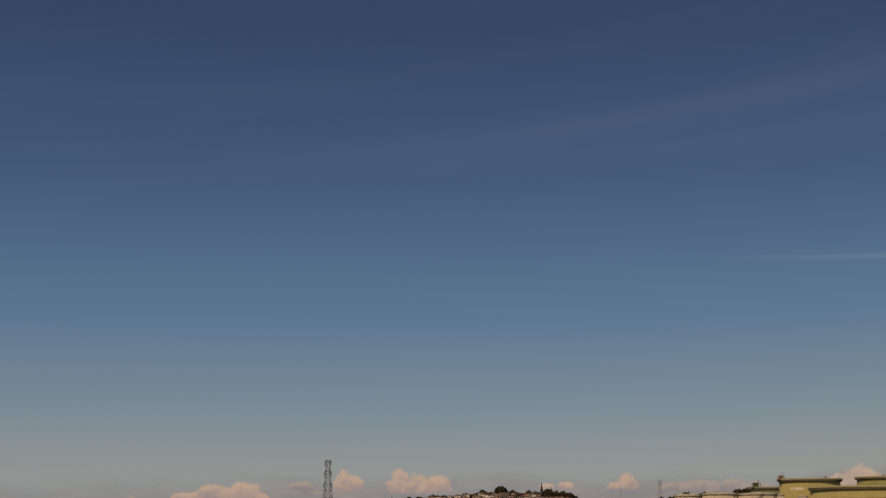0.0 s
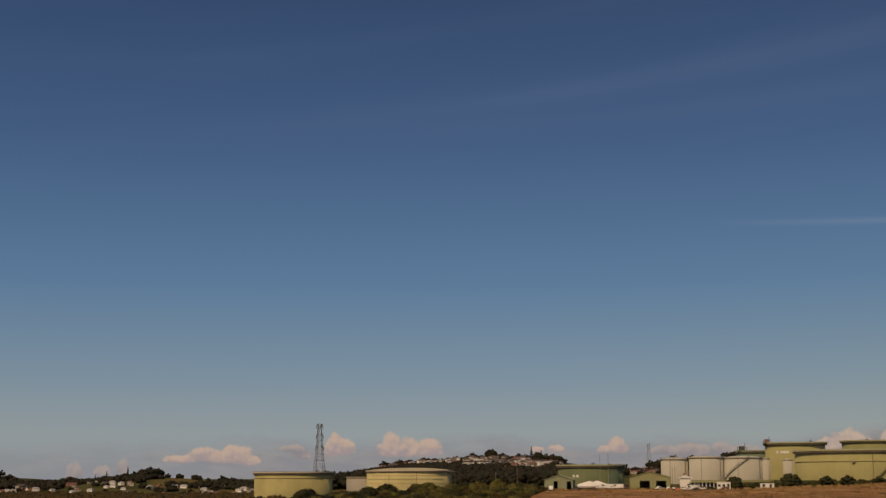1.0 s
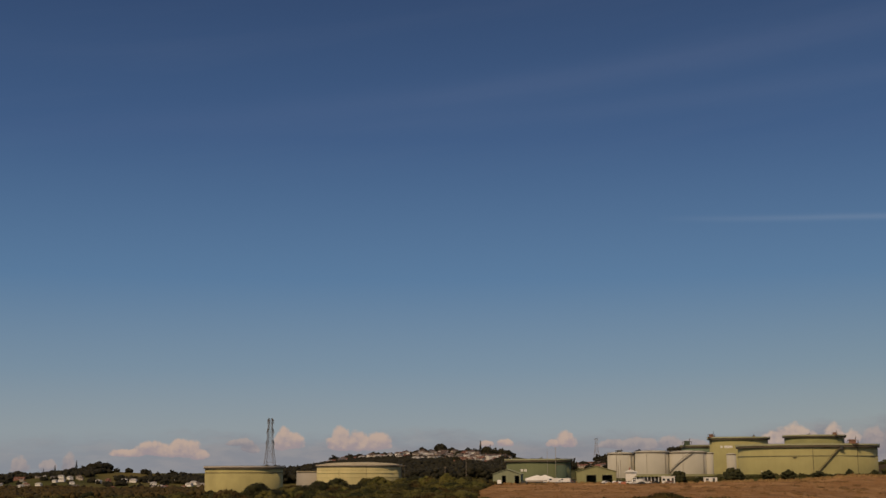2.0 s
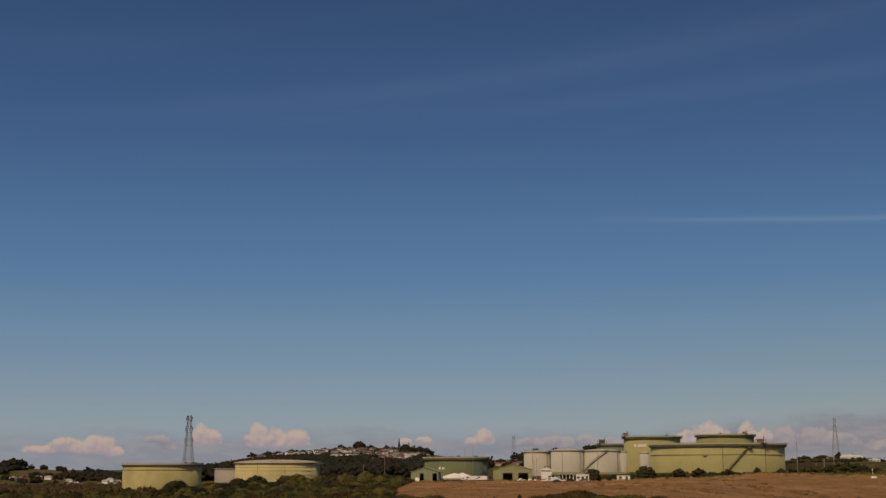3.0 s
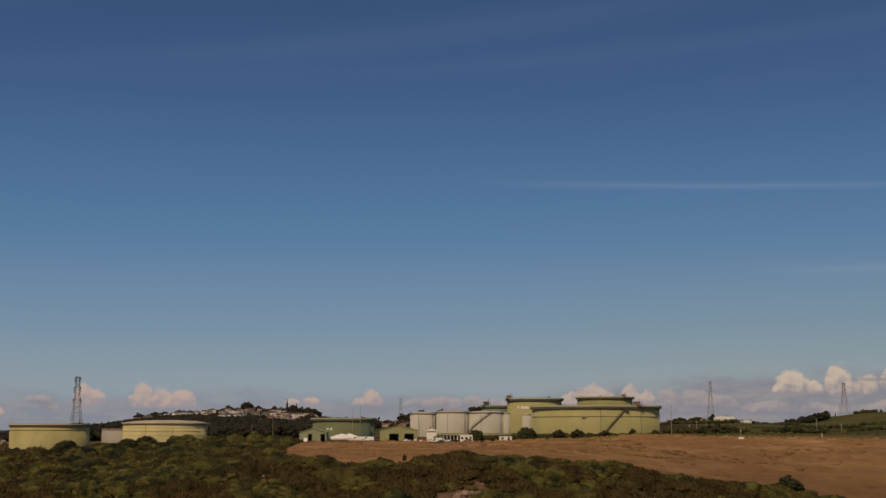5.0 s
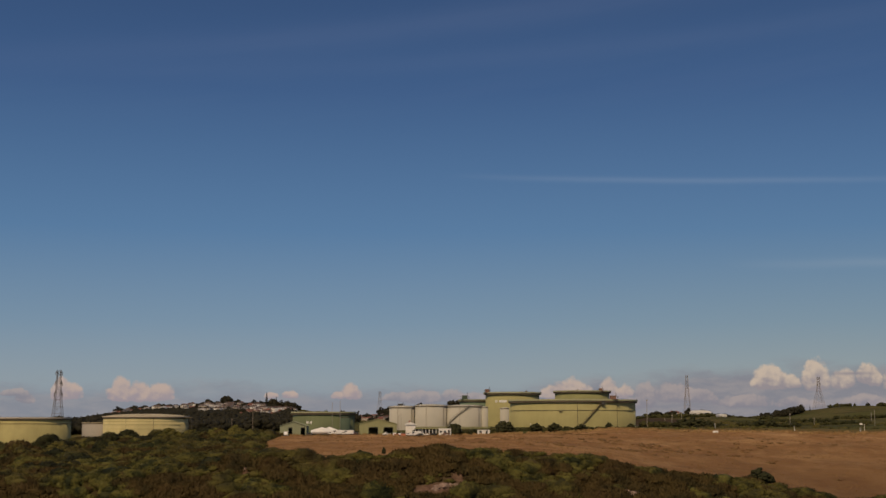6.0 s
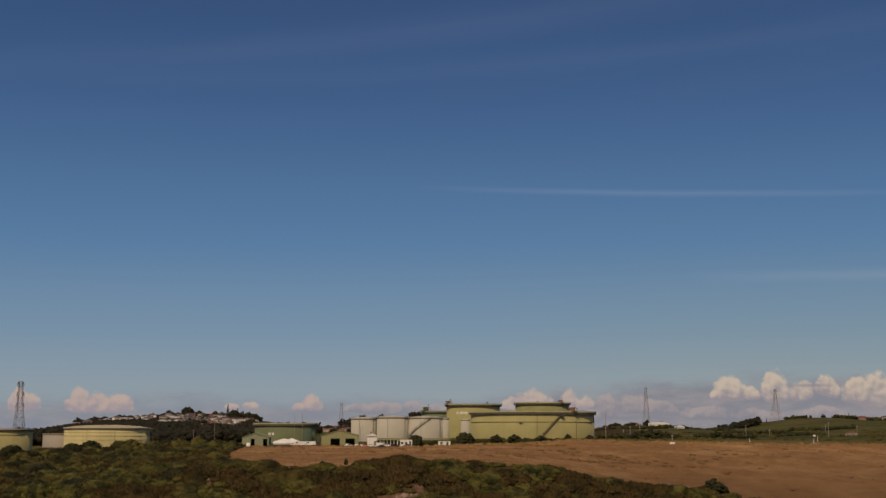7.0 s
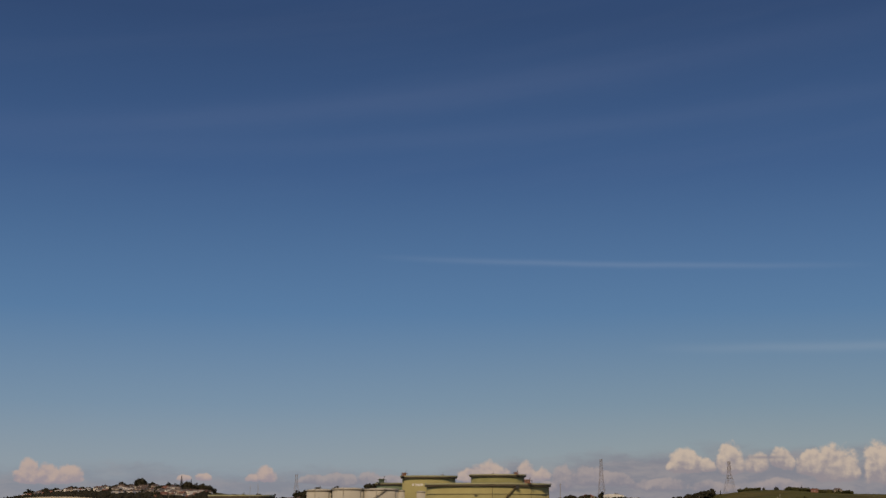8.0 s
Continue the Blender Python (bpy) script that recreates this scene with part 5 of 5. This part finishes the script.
# ---- lattice towers, poles, wires ----
def pylon(x, y, base, h, foot, waist, label, arms=(0.72, 0.84, 0.96), reach=1.9, mat="pylon", thick=1.0):
    """Steel lattice power tower."""
    t = thing("power_pylon", pose(x, y, base), label, "pylon")
    wz = 0.70

    def half(z):
        return foot / 2 + (waist / 2 - foot / 2) * min(1, z / wz) if z < wz else waist / 2 * (1 - 0.35 * (z - wz) / (1 - wz))
    lv = [0, 0.16, 0.3, 0.42, 0.52, 0.61, 0.70, 0.78, 0.86, 0.94, 1.0]
    for sx, sy in ((-1, -1), (1, -1), (1, 1), (-1, 1)):
        bm = bmesh.new()
        w = 0.10 * thick
        rings = [[bm.verts.new((sx * half(a) + ex * w, sy * half(a) + ey * w, a * h - (3 if a == 0 else 0))) for ex, ey in ((-1, -1), (1, -1), (1, 1), (-1, 1))] for a in lv]
        for lo, hi in zip(rings, rings[1:]):
            for i in range(4):
                bm.faces.new((lo[i], lo[(i + 1) % 4], hi[(i + 1) % 4], hi[i]))
        bm.faces.new(rings[0][::-1])
        bm.faces.new(rings[-1])
        part("leg", bm, M[mat], t)
    bm = bmesh.new()
    for a, b in zip(lv, lv[1:]):
        p, q = half(a), half(b)
        for s in (-1, 1):
            for (x0, x1) in ((-1, 1), (1, -1)):
                bar(bm, (x0 * p, s * p, a * h), (x1 * q, s * q, b * h), 0.06 * thick, 4)
                bar(bm, (s * p, x0 * p, a * h), (s * q, x1 * q, b * h), 0.06 * thick, 4)
            bar(bm, (-q, s * q, b * h), (q, s * q, b * h), 0.08, 4)
            bar(bm, (s * q, -q, b * h), (s * q, q, b * h), 0.08, 4)
    part("bracing", bm, M[mat], t)
    for a in arms:
        q = half(a)
        bm = bmesh.new()
        for s in (-1, 1):
            tip = (s * (q + reach), 0, a * h + 0.3)
            for k in (-1, 1):
                bar(bm, (s * q, k * q, a * h), tip, 0.12, 4)
                bar(bm, (s * q, k * q, a * h + 1.3), tip, 0.10, 4)
            bar(bm, tip, (tip[0], 0, tip[2] - 1.5), 0.14, 6)
        part("cross_arm", bm, M[mat], t)
    return t


pylon(east(160, 611), 611, 17.2, 34.6, 7.0, 2.3, "grey steel lattice power pylon behind the khaki tank", arms=(0.68, 0.83, 0.97), reach=0.7, thick=0.75)
pylon(east(1289, 1120), 1120, 31.0, 37.0, 6.5, 2.4, "slender steel lattice mast beyond the green slope", arms=(0.97,), reach=0.2, mat="pylon_far", thick=0.8)
pylon(east(1528.5, 1120), 1120, 36.0, 30.6, 10.5, 2.4, "steel lattice power pylon on the green hill", arms=(0.8, 0.97), reach=0.5, mat="pylon_far", thick=0.8)
pylon(east(736, 1230), 1230, 36.0, 20.0, 5.0, 2.6, "far steel lattice mast above the houses", arms=(0.97,), reach=0.3, mat="pylon_far", thick=0.8)


def pole(u, v0, v1, d, r=0.14, mat="timber", arm=1.6, label="grey timber power pole beside the depot", name="power_pole"):
    """Upright pole between height marks v0 (foot) and v1 (top)."""
    x = east(u, d)
    z1 = up(v1, d)
    z0 = min(up(v0, d), ground_at(x, d))
    t = thing(name, pose(x, d, z0), label, "pole")
    part("post", bars([((0, 0, -0.5), (0, 0, z1 - z0))], r, 7), M[mat], t)
    if arm:
        part("cross_arm", boxes((-arm / 2, arm / 2, -0.08, 0.08, z1 - z0 - 0.7, z1 - z0 - 0.5)), M[mat], t)
    return Vector((x, d, z1 - 0.55))


tops = [pole(u, v0, v1, d, 0.2) for u, v0, v1, d in ((472, 790, 769, 800), (509, 782, 750, 800), (395, 790, 770, 790))]
pole(664, 795, 737, 540, 0.09, "concrete", 0, "tall pale lamp mast behind the parked vehicles", "lamp_mast")
pole(650, 795, 740, 545, 0.07, "concrete", 0, "pale mast beside the green tank", "mast")
pole(770, 797, 763, 534, 0.11, "concrete", 0, "pale mast beside the small white house", "mast")
pole(774, 797, 760, 536, 0.10, "concrete", 0, "pale mast beside the small white house", "mast")
for u, v0, v1, d in ((1264, 785, 761, 620), (1281, 777, 757, 660), (1479, 780, 759, 640), (1523, 780, 767, 640), (1634, 778, 753, 640), (1627, 778, 758, 700), (1686, 775, 760, 700), (1251, 782, 768, 640)):
    pole(u, v0, v1, d, 0.12, "concrete", 0.9, "pale roadside power pole beyond the dry field")
for u, v0, v1, d in ((1343, 783, 777, 560), (1488, 793, 783, 540), (1489, 792, 788, 541), (1459, 793, 790, 540), (1609, 794, 785, 532), (1617, 793, 779, 533), (1446, 793, 790, 538), (1008, 790, 778, 545)):
    pole(u, v0, v1, d, 0.09, "white", 0, "white marker post at the edge of the dry field", "marker_post")


pole(1219, 784, 734, 600, 0.13, "concrete", 0.8, "tall pale lamp mast beyond the dry field", "lamp_mast")


def wires():
    bm = bmesh.new()
    for dz in (0.0, -1.2):
        for a, b in ((tops[2], tops[0]), (tops[0], tops[1]), (tops[1], Vector((east(575, 790), 790, up(766, 790))))):
            pts = [a.lerp(b, i / 8) + Vector((0, 0, dz - 1.0 * math.sin(math.pi * i / 8))) for i in range(9)]
            for p, q in zip(pts, pts[1:]):
                bar(bm, p, q, 0.06, 4)
    tagged(part("overhead_wire", bm, M["dark_steel"]), "dark overhead wires strung between timber poles", "wire")


wires()

kerb = bmesh.new()
for i in range(14, 24):
    xa, xb = 156 + 3.0 * i, 156 + 3.0 * (i + 1)
    box(kerb, xa, xb, 534.0, 534.6, ground_at(xa, 534) - 0.3, ground_at(xa, 534) + 0.28)
tagged(part("kerb", kerb, M["concrete"]), "pale concrete kerb of the road beyond the field", "kerb", kind="structure")
x = east(1344, 523)
t = thing("road_barrier", pose(x, 523, ground_at(x, 523) + 0.1, 0, 0, 4), "low white plastic barrier lying at the field's far edge", "barrier")
part("body", boxes((-1.1, 1.1, -0.25, 0.25, -0.2, 0.3), (-1.0, 1.0, -0.12, 0.12, 0.3, 0.65)), M["white"], t)
sign_x = east(1611, 533)
t = thing("road_sign", pose(sign_x, 533, ground_at(sign_x, 533)), "small white sign board on posts at the field's edge", "sign")
part("board", boxes((-0.6, 0.6, -0.06, 0.0, 3.2, 3.9)), M["white"], t)
part("post", bars([((0, 0.06, -0.4), (0, 0.06, 3.7))], 0.07), M["steel"], t)


# ---- sheds and yard ----
def gable_shed(u0, u1, d, eave, peak, doors, mat, label, deep=12.0):
    """Steel shed with a front gable and open doorways."""
    x0, x1 = east(u0, d), east(u1, d)
    w, g = x1 - x0, min(ground_at(x0, d), ground_at(x1, d)) - 0.1
    he, hp = up(eave, d) - g, up(peak, d) - g
    t = thing("shed", pose((x0 + x1) / 2, d, g), label, "shed")
    gaps = sorted((east(a, d) - (x0 + x1) / 2, east(b, d) - (x0 + x1) / 2) for a, b, _ in doors)
    dh = doors[0][2]
    cuts = [-w / 2] + [q for p in gaps for q in p] + [w / 2]
    dims = [(cuts[i], cuts[i + 1], 0, 0.2, -1.0, dh) for i in range(0, len(cuts), 2)] + [(-w / 2, w / 2, 0, 0.2, dh, he)]
    front = boxes(*dims)
    for y in (0.0, deep - 0.2):
        v = [front.verts.new((x, y + o, z)) for o in (0, 0.2) for x, z in ((-w / 2, he), (w / 2, he), (0, hp))]
        for f in ((0, 1, 2), (5, 4, 3), (0, 3, 4, 1), (1, 4, 5, 2), (2, 5, 3, 0)):
            front.faces.new([v[i] for i in f])
    box(front, -w / 2, -w / 2 + 0.2, 0.2, deep, -1.0, he)
    box(front, w / 2 - 0.2, w / 2, 0.2, deep, -1.0, he)
    box(front, -w / 2 + 0.2, w / 2 - 0.2, deep - 0.2, deep, -1.0, he)
    part("wall", front, M[mat], t)
    for s in (-1, 1):
        bm = bmesh.new()
        v = [bm.verts.new((x, y, z + o)) for o in (0.02, 0.2) for x, y, z in ((s * (w / 2 + 0.3), -0.35, he - 0.1), (s * (w / 2 + 0.3), deep + 0.3, he - 0.1), (0, deep + 0.3, hp), (0, -0.35, hp))]
        for f in ((0, 1, 2, 3), (7, 6, 5, 4), (0, 4, 5, 1), (1, 5, 6, 2), (2, 6, 7, 3), (3, 7, 4, 0)):
            bm.faces.new([v[i] for i in f])
        bmesh.ops.recalc_face_normals(bm, faces=bm.faces)
        part("roof_sheet", bm, M[mat], t)
    # near-black floor: the shade inside the shed is put into its colour
    part("floor", boxes((-w / 2 + 0.2, w / 2 - 0.2, 0.3, deep - 0.3, -0.9, 0.12)), M["dark"], t)
    for a, b in gaps:
        part("door_frame", boxes((a - 0.12, a, -0.04, 0.0, 0, dh), (b, b + 0.12, -0.04, 0.0, 0, dh), (a - 0.12, b + 0.12, -0.04, 0.0, dh, dh + 0.14)), M["dark_steel"], t)
    return t


gable_shed(556, 604, 531, 783, 775, ((572, 578, 3.4), (594, 601, 3.4)), "shed_green", "small green steel shed with open doorways beside the tank")
gable_shed(699, 766, 531, 779, 770, ((716, 732, 3.3), (743, 759, 3.3)), "shed_olive", "olive-green steel shed with two open doorways")


def vehicle(u, d, kind, mat, label, turn=0.0):
    """Parked car, van or pickup seen from the side."""
    x = east(u, d)
    t = thing("parked_" + kind, pose(x, d, ground_at(x, d) + 0.05, 0, 0, turn) @ Matrix.Scale((1.4 if kind == "van" else 1.1) / SCALE, 4), label, kind, "vehicles parked by the sheds")
    prof = {"car": [(-2.2, 0.35), (-2.2, 0.8), (-1.5, 0.95), (-0.8, 1.42), (0.9, 1.45), (1.6, 0.98), (2.2, 0.85), (2.2, 0.35)],
            "van": [(-2.6, 0.35), (-2.6, 1.0), (-2.1, 1.2), (-1.5, 2.05), (2.5, 2.1), (2.6, 1.9), (2.6, 0.35)],
            "pickup": [(-2.5, 0.4), (-2.5, 0.95), (-1.5, 1.1), (-0.9, 1.7), (0.4, 1.72), (0.6, 1.1), (2.5, 1.1), (2.5, 0.4)]}[kind]
    bm = bmesh.new()
    s = [[bm.verts.new((px, y, pz)) for px, pz in prof] for y in (-0.9, 0.9)]
    n = len(prof)
    for i in range(n):
        j = (i + 1) % n
        bm.faces.new((s[0][i], s[0][j], s[1][j], s[1][i]))
    bm.faces.new(s[0][::-1])
    bm.faces.new(s[1])
    bmesh.ops.recalc_face_normals(bm, faces=bm.faces)
    bmesh.ops.bevel(bm, geom=bm.edges[:], offset=0.08, segments=1, affect="EDGES")
    part("body", bm, M[mat], t)
    lo, hi, a, b = {"car": (0.98, 1.34, -0.75, 0.95), "van": (1.25, 1.8, -1.6, -0.5), "pickup": (1.12, 1.58, -0.85, 0.35)}[kind]
    for y in (-0.92, 0.90):
        part("side_window", boxes((a, b, y, y + 0.02, lo, hi)), M["glass"], t)
    for wx in (-1.45, 1.5):
        for y in (-0.95, 0.73):
            tyre = part("wheel", bars([((wx, y, 0.33), (wx, y + 0.22, 0.33))], 0.34, 14), M["rubber"], t)
            part("rim", bars([((wx, y - 0.01, 0.33), (wx, y + 0.23, 0.33))], 0.19, 10), M["steel"], tyre)
    return t


for u, d, kind, mat, label, turn in (
        (664, 527, "van", "white", "white van parked by the green tank", 8), (674, 529.5, "car", "white", "white car parked by the green tank", -10), (683, 527, "pickup", "white", "white pickup parked by the green tank", 176),
        (655, 530, "car", "white", "white car parked beside a covered boat", 30), (691, 528, "car", "dark_steel", "dark car parked near the sheds", 12), (670, 524.5, "car", "white", "white car parked at the field's edge", 4),
        (779, 528, "car", "rust", "reddish car parked beside the white house", 15), (786, 527, "pickup", "white", "white pickup beside the white house", 185), (794, 526, "car", "white", "white car parked by the loading rack", 20),
        (772, 526.5, "car", "white", "white car parked beside the olive shed", 70), (763, 526.5, "pickup", "white", "white pickup parked beside the olive shed", 80), (832, 526, "car", "dark", "black car parked under the loading rack", 5),
        (658, 526, "van", "white", "white van parked beside a covered boat", 14), (679, 525.5, "van", "white", "white van parked at the field's edge", -6), (687, 526.5, "car", "rust", "reddish car parked near the green tank", 20), (649, 526, "car", "white", "white car parked beside a covered boat", 160),
        (800, 526.5, "van", "white", "white van parked by the loading rack", 6), (808, 525.5, "car", "dark_steel", "dark car parked by the loading rack", 12), (818, 526, "car", "white", "white car parked under the loading rack", 178), (855, 526, "car", "rust", "reddish car parked before the site cabin", 4), (748, 526, "pickup", "white", "white pickup parked before the olive shed", 40),
        (610, 527, "car", "dark_steel", "dark car parked beside the green shed", 170), (567, 527, "van", "white", "white van parked before the green shed", 95)):
    vehicle(u, d, kind, mat, label, turn)


def covered_boat(u, d, long, label, turn):
    x = east(u, d)
    t = thing("boat", pose(x, d, ground_at(x, d), 0, 0, turn), label, "boat")
    bm = bmesh.new()
    rows = []
    for i in range(9):
        s = -1 + 2 * i / 8
        w = 1.15 * (1 - max(0, s) ** 2.2 * 0.95)
        k = 0.75 + 0.35 * max(0, s)
        rows.append([bm.verts.new((s * long / 2, y * w, z)) for y, z in ((0, 0.55), (-0.75, k), (-1.0, 1.35 + 0.2 * max(0, s)), (-0.45, 2.7 - 0.9 * abs(s)), (0, 3.3 - 1.3 * abs(s)), (0.45, 2.7 - 0.9 * abs(s)), (1.0, 1.35 + 0.2 * max(0, s)), (0.75, k))])
    for a, b in zip(rows, rows[1:]):
        for i in range(8):
            j = (i + 1) % 8
            bm.faces.new((a[i], a[j], b[j], b[i]))
    bm.faces.new(rows[0])
    bm.faces.new(rows[-1][::-1])
    bmesh.ops.recalc_face_normals(bm, faces=bm.faces)
    part("hull_and_cover", bm, M["white"], t)
    tr = part("trailer", boxes((-long / 2, long / 2 + 1, -0.08, 0.08, 0.42, 0.56), (-0.2, 0.2, -1.0, 1.0, 0.3, 0.46)), M["steel"], t)
    for y in (-1.1, 0.9):
        part("wheel", bars([((0, y, 0.3), (0, y + 0.2, 0.3))], 0.31, 12), M["rubber"], tr)


covered_boat(632, 528, 9.2, "white covered boat on a trailer before the tank", 5)
covered_boat(645, 530, 7.4, "white covered boat on a trailer beside the vans", -12)


def cabin(u0, u1, d, v_top, mat, label, windows=2, deep=2.6):
    """Site cabin: box with roof rim, door and windows."""
    x0, x1 = east(u0, d), east(u1, d)
    w, g = x1 - x0, min(ground_at(x0, d), ground_at(x1, d))
    h = up(v_top, d) - g
    t = thing("site_cabin", pose((x0 + x1) / 2, d, g), label, "cabin")
    part("body", boxes((-w / 2, w / 2, 0, deep, -0.4, h - 0.15)), M[mat], t)
    part("roof_rim", boxes((-w / 2 - 0.08, w / 2 + 0.08, -0.1, deep + 0.1, h - 0.15, h)), M[mat], t)
    n = windows + 1
    for i in range(n):
        x = -w / 2 + w * (i + 0.5) / n
        if i == n - 1:
            dr = part("door", boxes((x - 0.42, x + 0.42, -0.05, -0.01, 0.1, min(2.05, h - 0.3))), M["dark_steel"], t)
            part("handle", boxes((x + 0.28, x + 0.36, -0.09, -0.05, 1.0, 1.12)), M["steel"], dr)
        else:
            part("window", boxes((x - 0.5, x + 0.5, -0.04, -0.01, 1.0, min(1.8, h - 0.35))), M["glass"], t)


cabin(842, 864, 529, 787, "white", "white site cabin before the beige tanks")
cabin(912, 934, 529, 789.5, "white", "white site cabin beside a dark tree", 1)
x = east(791, 545)
house = build_house(5.6, 4.2, 3.2, "wall_white", "white", "small white gabled hut beside the olive shed", hip=False)
house.matrix_basis = pose(x, 547, ground_at(x, 547), 0, 0, 90)


def loading_rack():
    """White posts and beams under a dark flat roof, with dark bays."""
    d, u0, u1 = 530, 799, 838
    x0, x1 = east(u0, d), east(u1, d)
    g = min(ground_at(x0, d), ground_at(x1, d))
    w, h = x1 - x0, up(787, d) - g
    t = thing("loading_rack", pose((x0 + x1) / 2, d, g), "open loading rack with white posts under a dark roof", "rack")
    for i in range(7):
        x = -w / 2 + 0.2 + (w - 0.4) * i / 6
        for y in (0.0, 3.5):
            part("post", boxes((x - 0.14, x + 0.14, y, y + 0.28, -0.4, h - 0.25)), M["white"], t)
    part("roof", boxes((-w / 2 - 0.3, w / 2 + 0.3, -0.4, 4.2, h - 0.25, h)), M["olive_dark"], t)
    part("back_wall", boxes((-w / 2, w / 2, 3.85, 4.0, -0.4, h - 0.25)), M["dark_steel"], t)
    part("tank_drum", bars([((-w / 2 + 1, 2.2, 1.2), (-w / 2 + 3.6, 2.2, 1.2))], 0.9, 16), M["white"], t)


loading_rack()

for i, u in enumerate((776, 780, 768, 763)):
    x, d = east(u, 524.5), 524.5
    t = thing("road_barrier", pose(x, d, ground_at(x, d) + 0.02, 0, 0, 10 * i) @ Matrix.Scale(1.5 / SCALE, 4), "orange plastic road barrier at the field's edge", "barrier", "orange barriers")
    part("body", boxes((-0.55, 0.55, -0.2, 0.2, 0, 0.3), (-0.5, 0.5, -0.1, 0.1, 0.3, 0.85)), M["orange"], t)


def pipe_run():
    """Low pipes on sleepers along the foot of the beige tanks."""
    t = thing("pipe_run", pose(0, 0, 0), "low dark pipes on sleepers before the beige tanks", "pipes")
    x0, x1, d = east(795, 560), east(935, 560), 560
    g = ground_at((x0 + x1) / 2, d)
    for i, (y, z) in enumerate(((560, 1.0), (560.6, 1.0), (561.2, 1.0), (560.3, 1.5))):
        part("pipe", bars([((x0, y, g + z), (x1, y, g + z))], 0.2, 8), M["olive_dark"], t)
    for i in range(9):
        x = x0 + (x1 - x0) * i / 8
        part("sleeper", boxes((x - 0.2, x + 0.2, 559.6, 561.6, g - 1.5, g + 0.8)), M["concrete"], t)


pipe_run()


def boulders():
    """Pale stones of the bare bluff."""
    rng = np.random.default_rng(8)
    tv, tf = ICO2
    for cx, back, n, spread in ((11, 21, 9, 4.5), (60.5, 17.5, 9, 4.0), (-9, 21, 2, 2.0), (-42, 8, 3, 2.2), (29, 19, 2, 2.0)):
        for i in range(n):
            x, y = cx + rng.normal(0, spread * 0.45), shore_at(cx) - back + rng.normal(0, spread * 0.3)
            r = rng.uniform(0.5, 1.5) * (0.45 if cx < -20 else 1.0)
            v = tv * (1 + rng.normal(0, 0.13, (len(tv), 1))) * np.array([r * 1.3, r, r * 0.8])
            me = bpy.data.meshes.new("boulder")
            me.from_pydata(v.tolist(), [], tf.tolist())
            ob = part("boulder", me, M["stone"])
            ob.location = (x, y, ground_at(x, y) + 0.15 * r)
            ob.rotation_euler = (0, 0, rng.uniform(0, 6))
            tagged(ob, "pale weathered boulder bare on the bluff", "rock", "boulders on the bluff")


boulders()


# ---- to true metres ----
for ob in list(scene.objects):
    if ob.parent is None and ob.type in {"MESH", "EMPTY"}:
        ob.matrix_basis = Matrix.Scale(SCALE, 4) @ ob.matrix_basis
